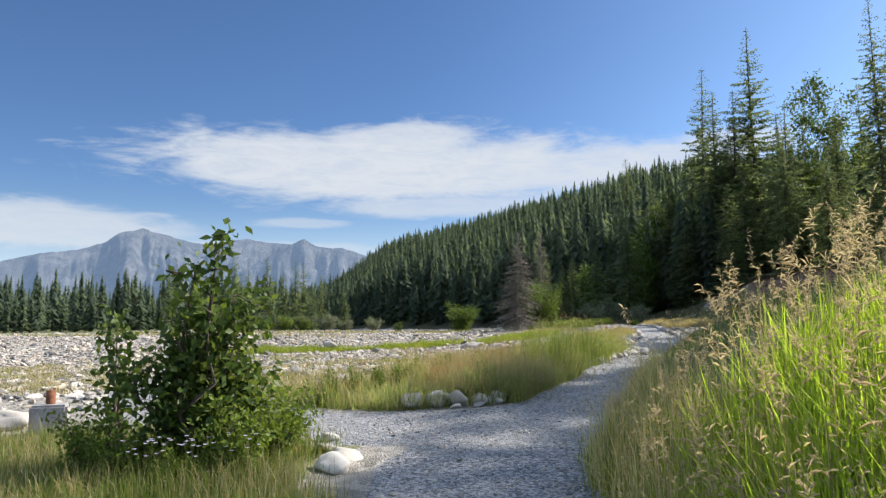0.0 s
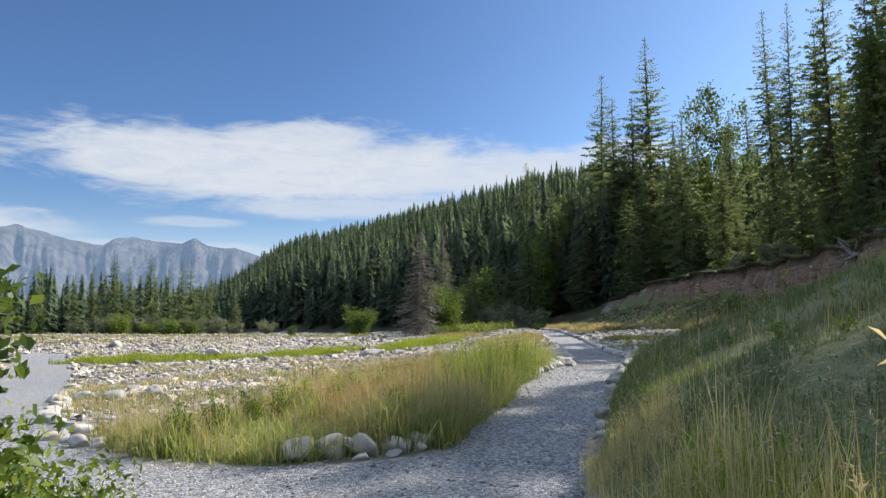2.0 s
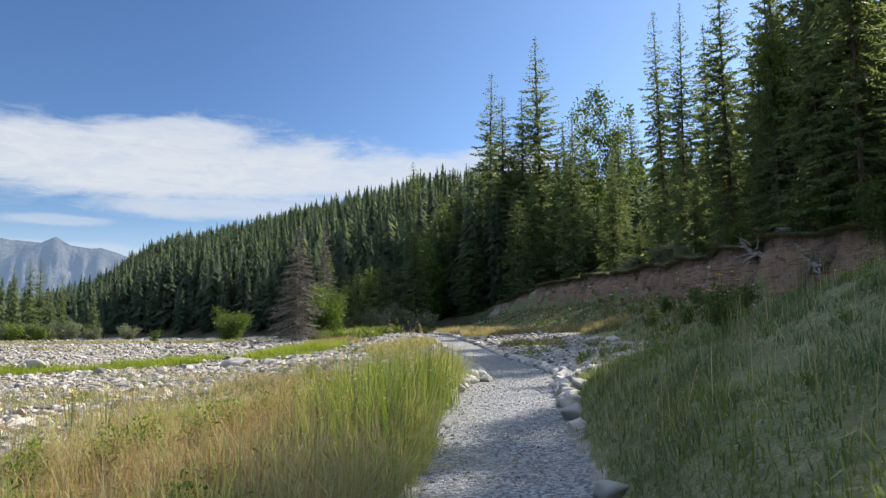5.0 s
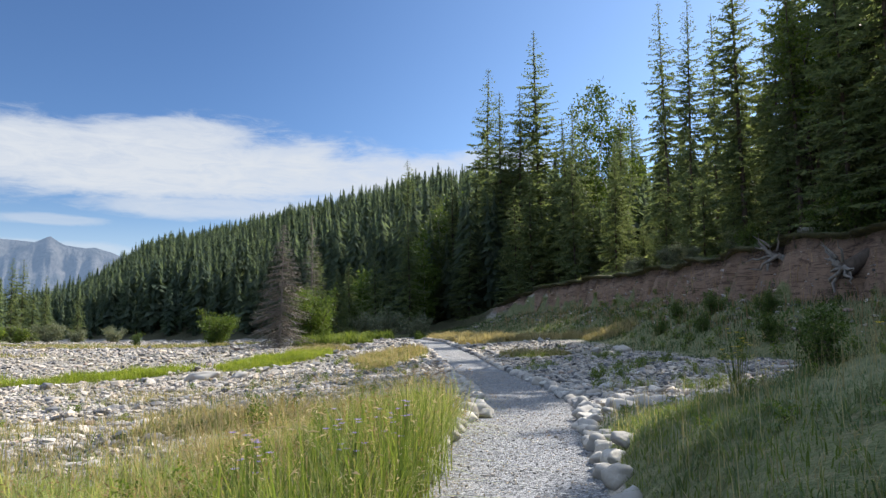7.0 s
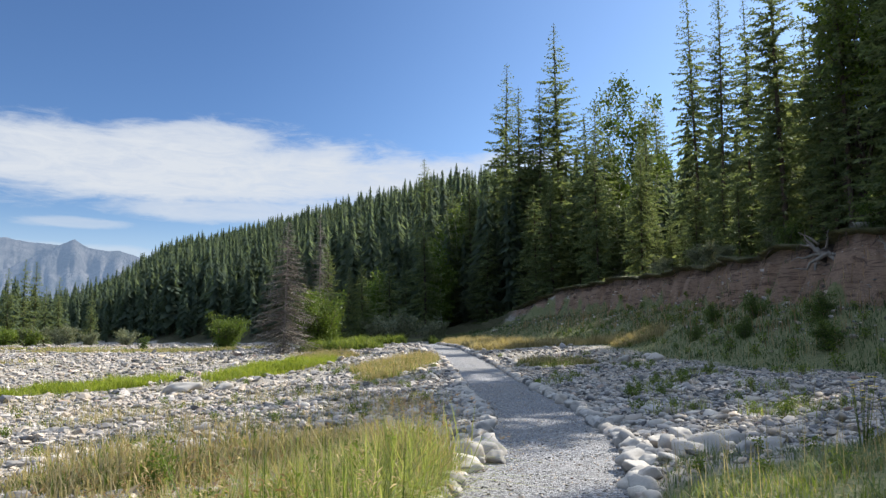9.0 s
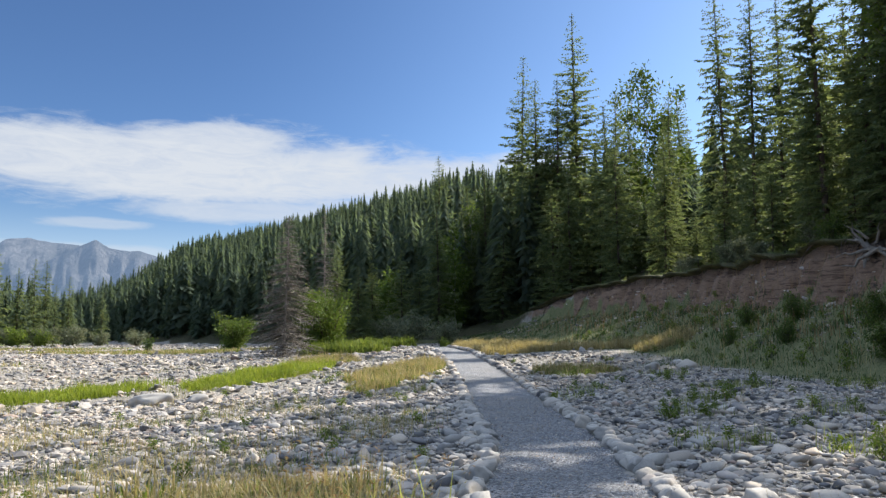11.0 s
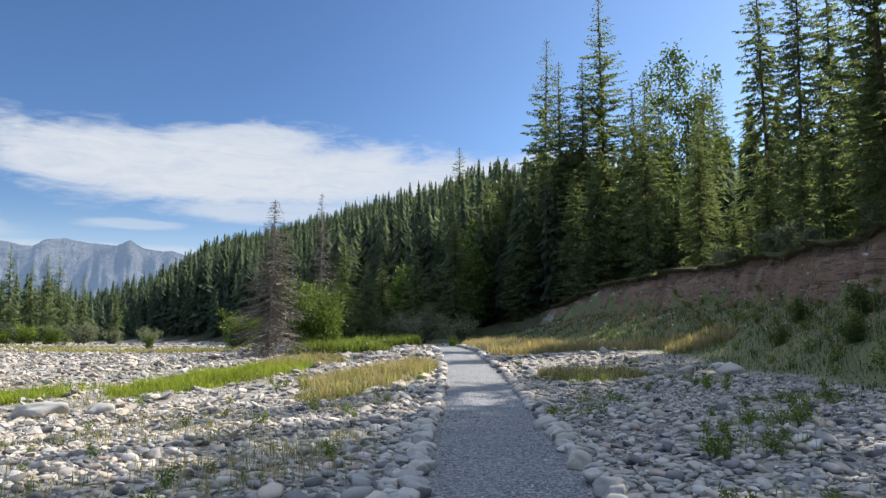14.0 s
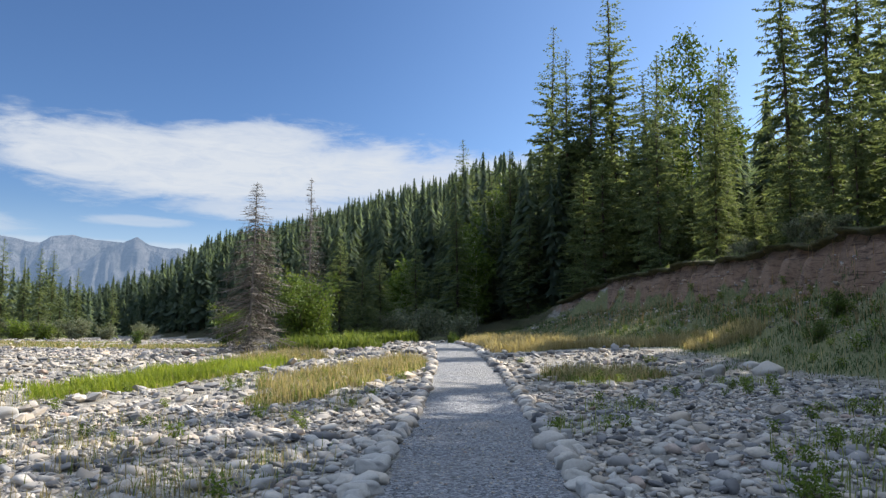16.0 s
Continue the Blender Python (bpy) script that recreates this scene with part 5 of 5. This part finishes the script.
for i in range(22):
    y = 10.4 + 9 * ((i * 0.618) % 1)
    x = path_x(y) - 1.2 - 2.6 * ((i * 0.377) % 1)
    copy_thing(herb, pose(x, y, land1(x, y) - 0.03, 0, 0, 63 * i) @ Matrix.Diagonal((0.5, 0.5, 0.75, 1)))
weed = leafy("weed", 0.2, 0.14, 88, 130, 0.035, LEAF_BRIGHT, stems=5, low=0.05, label="small green weed growing between cobbles", category="plant")
set_at(weed, 6.6, 34.5)
CLUMPS = ((11.2, 26.5, 1.0), (12.6, 28.0, 1.2), (13.4, 25.6, 0.9), (10.6, 30.5, 0.8), (14.8, 30.2, 1.1), (12.0, 32.5, 0.8), (9.6, 23.4, 0.9), (10.9, 22.2, 1.1), (15.6, 34.5, 1.0), (13.2, 36.0, 1.0), (12.2, 22.9, 1.0), (16.6, 28.5, 1.0))
rng = np.random.default_rng(90)
spots = [(4.9, 33.4), (4.3, 32.6), (11.3, 27.6), (12.0, 27.0), (5.6, 31.5), (4.0, 30.5), (12.6, 28.2), (10.6, 26.4), (13.5, 30.0), (3.0, 28.5), (5.2, 27.5), (15.0, 34.0), (14.2, 33.0), (12.2, 33.6)]
spots += [(rng.uniform(-3, 18), rng.uniform(22, 42)) for _ in range(110)]
for i, (x, y) in enumerate(spots):
    if abs(x - path_x(y)) > 1.4:
        tagged(copy_thing(weed, pose(x, y, land1(x, y), 0, 0, 63 * i) @ Matrix.Scale(rng.uniform(0.6, 1.4), 4)), group="weeds among the cobbles")


# leafy clumps and thin grass among the cobbles on the bank's side
for i, (x, y, q) in enumerate(CLUMPS):
    for k in range(4):
        px, py = x + 0.45 * math.cos(1.7 * i + 1.57 * k), y + 0.4 * math.sin(1.7 * i + 1.57 * k)
        tagged(copy_thing(weed, pose(px, py, land1(px, py), 0, 0, 63 * i + 40 * k) @ Matrix.Scale(q * (0.9 + 0.2 * k), 4)), group="weeds among the cobbles")
x, y, r = scatter(24000, 9, 19, 19, 40, 171, lambda x, y: np.maximum.reduce([blot(x, y, cx, cy, 0.8 * q, 0.55 * q, cx) for cx, cy, q in CLUMPS]))
tip = blades("bed_tufts", x, y, r.uniform(0.08, 0.34, len(x)), 172, GRASS_ISLE, "green tufts among the shaded cobbles", 0.005, 0.6)
x, y, r = scatter(240, 9, 19, 19, 40, 173, lambda x, y: np.maximum.reduce([blot(x, y, cx, cy, 1.2 * q, 0.9 * q, cx) for cx, cy, q in CLUMPS]))
tip = blades("bed_bents", x, y, r.uniform(0.35, 0.75, len(x)), 174, GRASS_DRY, "thin dry stalks rising from the tufts", 0.004, 0.4)
seed_heads("bed_bent_heads", tip, 0.09, 175, GRASS_DRY, "pale heads of thin dry stalks", 8)
# broad-leaved weeds on the shaded spur
for i in range(120):
    y = 8.0 + 13 * ((i * 0.618) % 1)
    x = float(path_x(y)) + 1.3 + 8.5 * ((i * 0.755) % 1)
    if mound_mask(np.float64(x), np.float64(y)) > 0.5:
        tagged(copy_thing(weed, pose(x, y, land1(x, y) - 0.01, 0, 0, 63 * i) @ Matrix.Scale(0.5 + 0.6 * ((i * 0.37) % 1), 4)), "small green broad-leaved weed in the meadow grass", group="weeds on the spur")
for i, (x, y, q) in enumerate(((6.9, 15.3, 0.28), (9.5, 13.0, 0.16), (8.2, 16.8, 0.14), (11.0, 14.5, 0.2))):
    copy_thing(dark, pose(x, y, land1(x, y) - 0.03, 0, 0, 70 * i) @ Matrix.Scale(q, 4))


# leafy weeds on the slope below the bank
for i in range(120):
    y = 25 + 34 * ((i * 0.618) % 1)
    x = float(bank_x(y)) - 1.2 - 6.0 * ((i * 0.755) % 1)
    tagged(copy_thing(weed, pose(x, y, land1(x, y) - 0.02, 0, 0, 63 * i) @ Matrix.Scale(1.3 + 1.5 * ((i * 0.37) % 1), 4)), "leafy green weed on the slope below the bank", group="weeds below the bank")


def flower_material(name, colour):
    m, n = material(name)
    finish(n, n.mix(island(n), colour, tuple(0.75 * c for c in colour)), 0.6, through_light=0.3)
    return m


def flowers(name, spots, h, r, count, size, mat, label):
    """A flowering herb: thin stems, each with a small head of petals."""
    for i, (x, y) in enumerate(spots):
        rng = np.random.default_rng(130 + i)
        st, heads = [], []
        for k in range(count):
            e = np.array([rng.normal(0, r), rng.normal(0, r), h * rng.uniform(0.7, 1.05)])
            st.append(tube([[e[0] * 0.2, e[1] * 0.2, 0], e * [0.7, 0.7, 0.6], e], [0.004, 0.003, 0.002], 3))
            a = np.linspace(0, 2 * math.pi, 9, endpoint=False)
            d = np.stack([np.cos(a), np.sin(a), np.full(9, 0.25)], -1)
            heads.append(sprays(np.tile(e, (9, 1)), e + d * size, np.tile([0, 0, 1.0], (9, 1)), np.full(9, size * 0.45), rng, 0.0))
        thing = new(name)
        tagged(part("stalk", mesh_of("stalk", *join(st), GRASS, True), thing), kind="stuff")
        tagged(part("blossom", mesh_of("blossom", *join(heads), mat), thing), kind="stuff")
        tagged(set_at(thing, x, y, 0.02), label, "flower", name + "s")


flowers("aster", ((-2.0, 5.75), (-1.75, 5.95), (-2.35, 5.8), (1.2, 12.6), (3.1, 15.9)), 0.42, 0.12, 16, 0.022, flower_material("lilac_petals", (0.55, 0.50, 0.68)), "pale lilac asters in bloom among the grass")
flowers("lupine", ((1.75, 14.1), (2.3, 14.5), (2.75, 14.9)), 0.8, 0.07, 14, 0.03, flower_material("violet_petals", (0.30, 0.24, 0.50)), "violet flower spikes in tall grass by the path")
flowers("goldenrod", ((-0.9, 15.8), (-0.6, 16.0), (7.6, 17.4), (9.2, 18.6), (5.9, 15.2), (4.9, 12.6), (7.1, 14.0), (8.4, 37.8)), 0.6, 0.06, 12, 0.03, flower_material("yellow_petals", (0.75, 0.55, 0.03)), "yellow flowers in bloom among dry grass")


def old_footing(x, y):
    """A worn concrete footing with a rusty pipe in it."""
    m, n = material("old_concrete")
    p = place(n)
    finish(n, n.ramp(n.noise(9, 6, 0.7, p), [(0.3, (0.20, 0.19, 0.19)), (0.7, (0.36, 0.34, 0.33))]), 0.9, n.noise(30, 4, 0.6, p), 0.4)
    rust, n = material("rusty_iron")
    p = place(n)
    finish(n, n.ramp(n.noise(14, 5, 0.7, p), [(0.3, (0.09, 0.035, 0.02)), (0.7, (0.25, 0.10, 0.05))]), 0.85, n.noise(40, 4, 0.6, p), 0.4)
    thing = new("pipe_footing")
    bm = bmesh.new()
    bmesh.ops.create_cube(bm, size=1, matrix=Matrix.Translation((0, 0, 0.2)) @ Matrix.Diagonal((0.42, 0.36, 0.42, 1)))
    bmesh.ops.bevel(bm, geom=bm.edges[:], offset=0.03, segments=2, affect="EDGES")
    me = bpy.data.meshes.new("block")
    bm.to_mesh(me)
    bm.free()
    me.materials.append(m)
    part("block", me, thing, "worn grey concrete block")
    a = np.linspace(0, 2 * math.pi, 14, endpoint=False)
    ring = [(0.055, 0.40), (0.055, 0.58), (0.045, 0.58), (0.045, 0.42)]
    v = np.array([(math.cos(t) * r, math.sin(t) * r, z) for r, z in ring for t in a])
    i = np.arange(56).reshape(4, 14)
    j = np.roll(i, -1, 1)
    f = np.stack([i[:-1], j[:-1], j[1:], i[1:]], -1).reshape(-1, 4)
    part("pipe", mesh_of("pipe", v, f, rust, True), thing, "short rusty iron pipe")
    return tagged(set_at(thing, x, y, 0.06, 20), "grey concrete footing with a rusty pipe stub", "footing")


old_footing(-4.95, 9.2)

# ---- single cobbles beside the path ----
rng = np.random.default_rng(140)
meshes = [mesh_of("cobble", *t, STONE_ONE, True) for t in PEBBLE + COBBLE[:2]]
for i, (x, y, w) in enumerate(zip(x0, y0, s0)):
    ob = part("cobble", meshes[i % 7], ground)
    ob.matrix_world = pose(x, y, land1(x, y) + w * 0.3, rng.normal(0, 12), rng.normal(0, 12), rng.uniform(0, 360)) @ Matrix.Diagonal((w * rng.uniform(1, 1.4), w * rng.uniform(0.7, 1), w * rng.uniform(0.45, 0.75), 1))
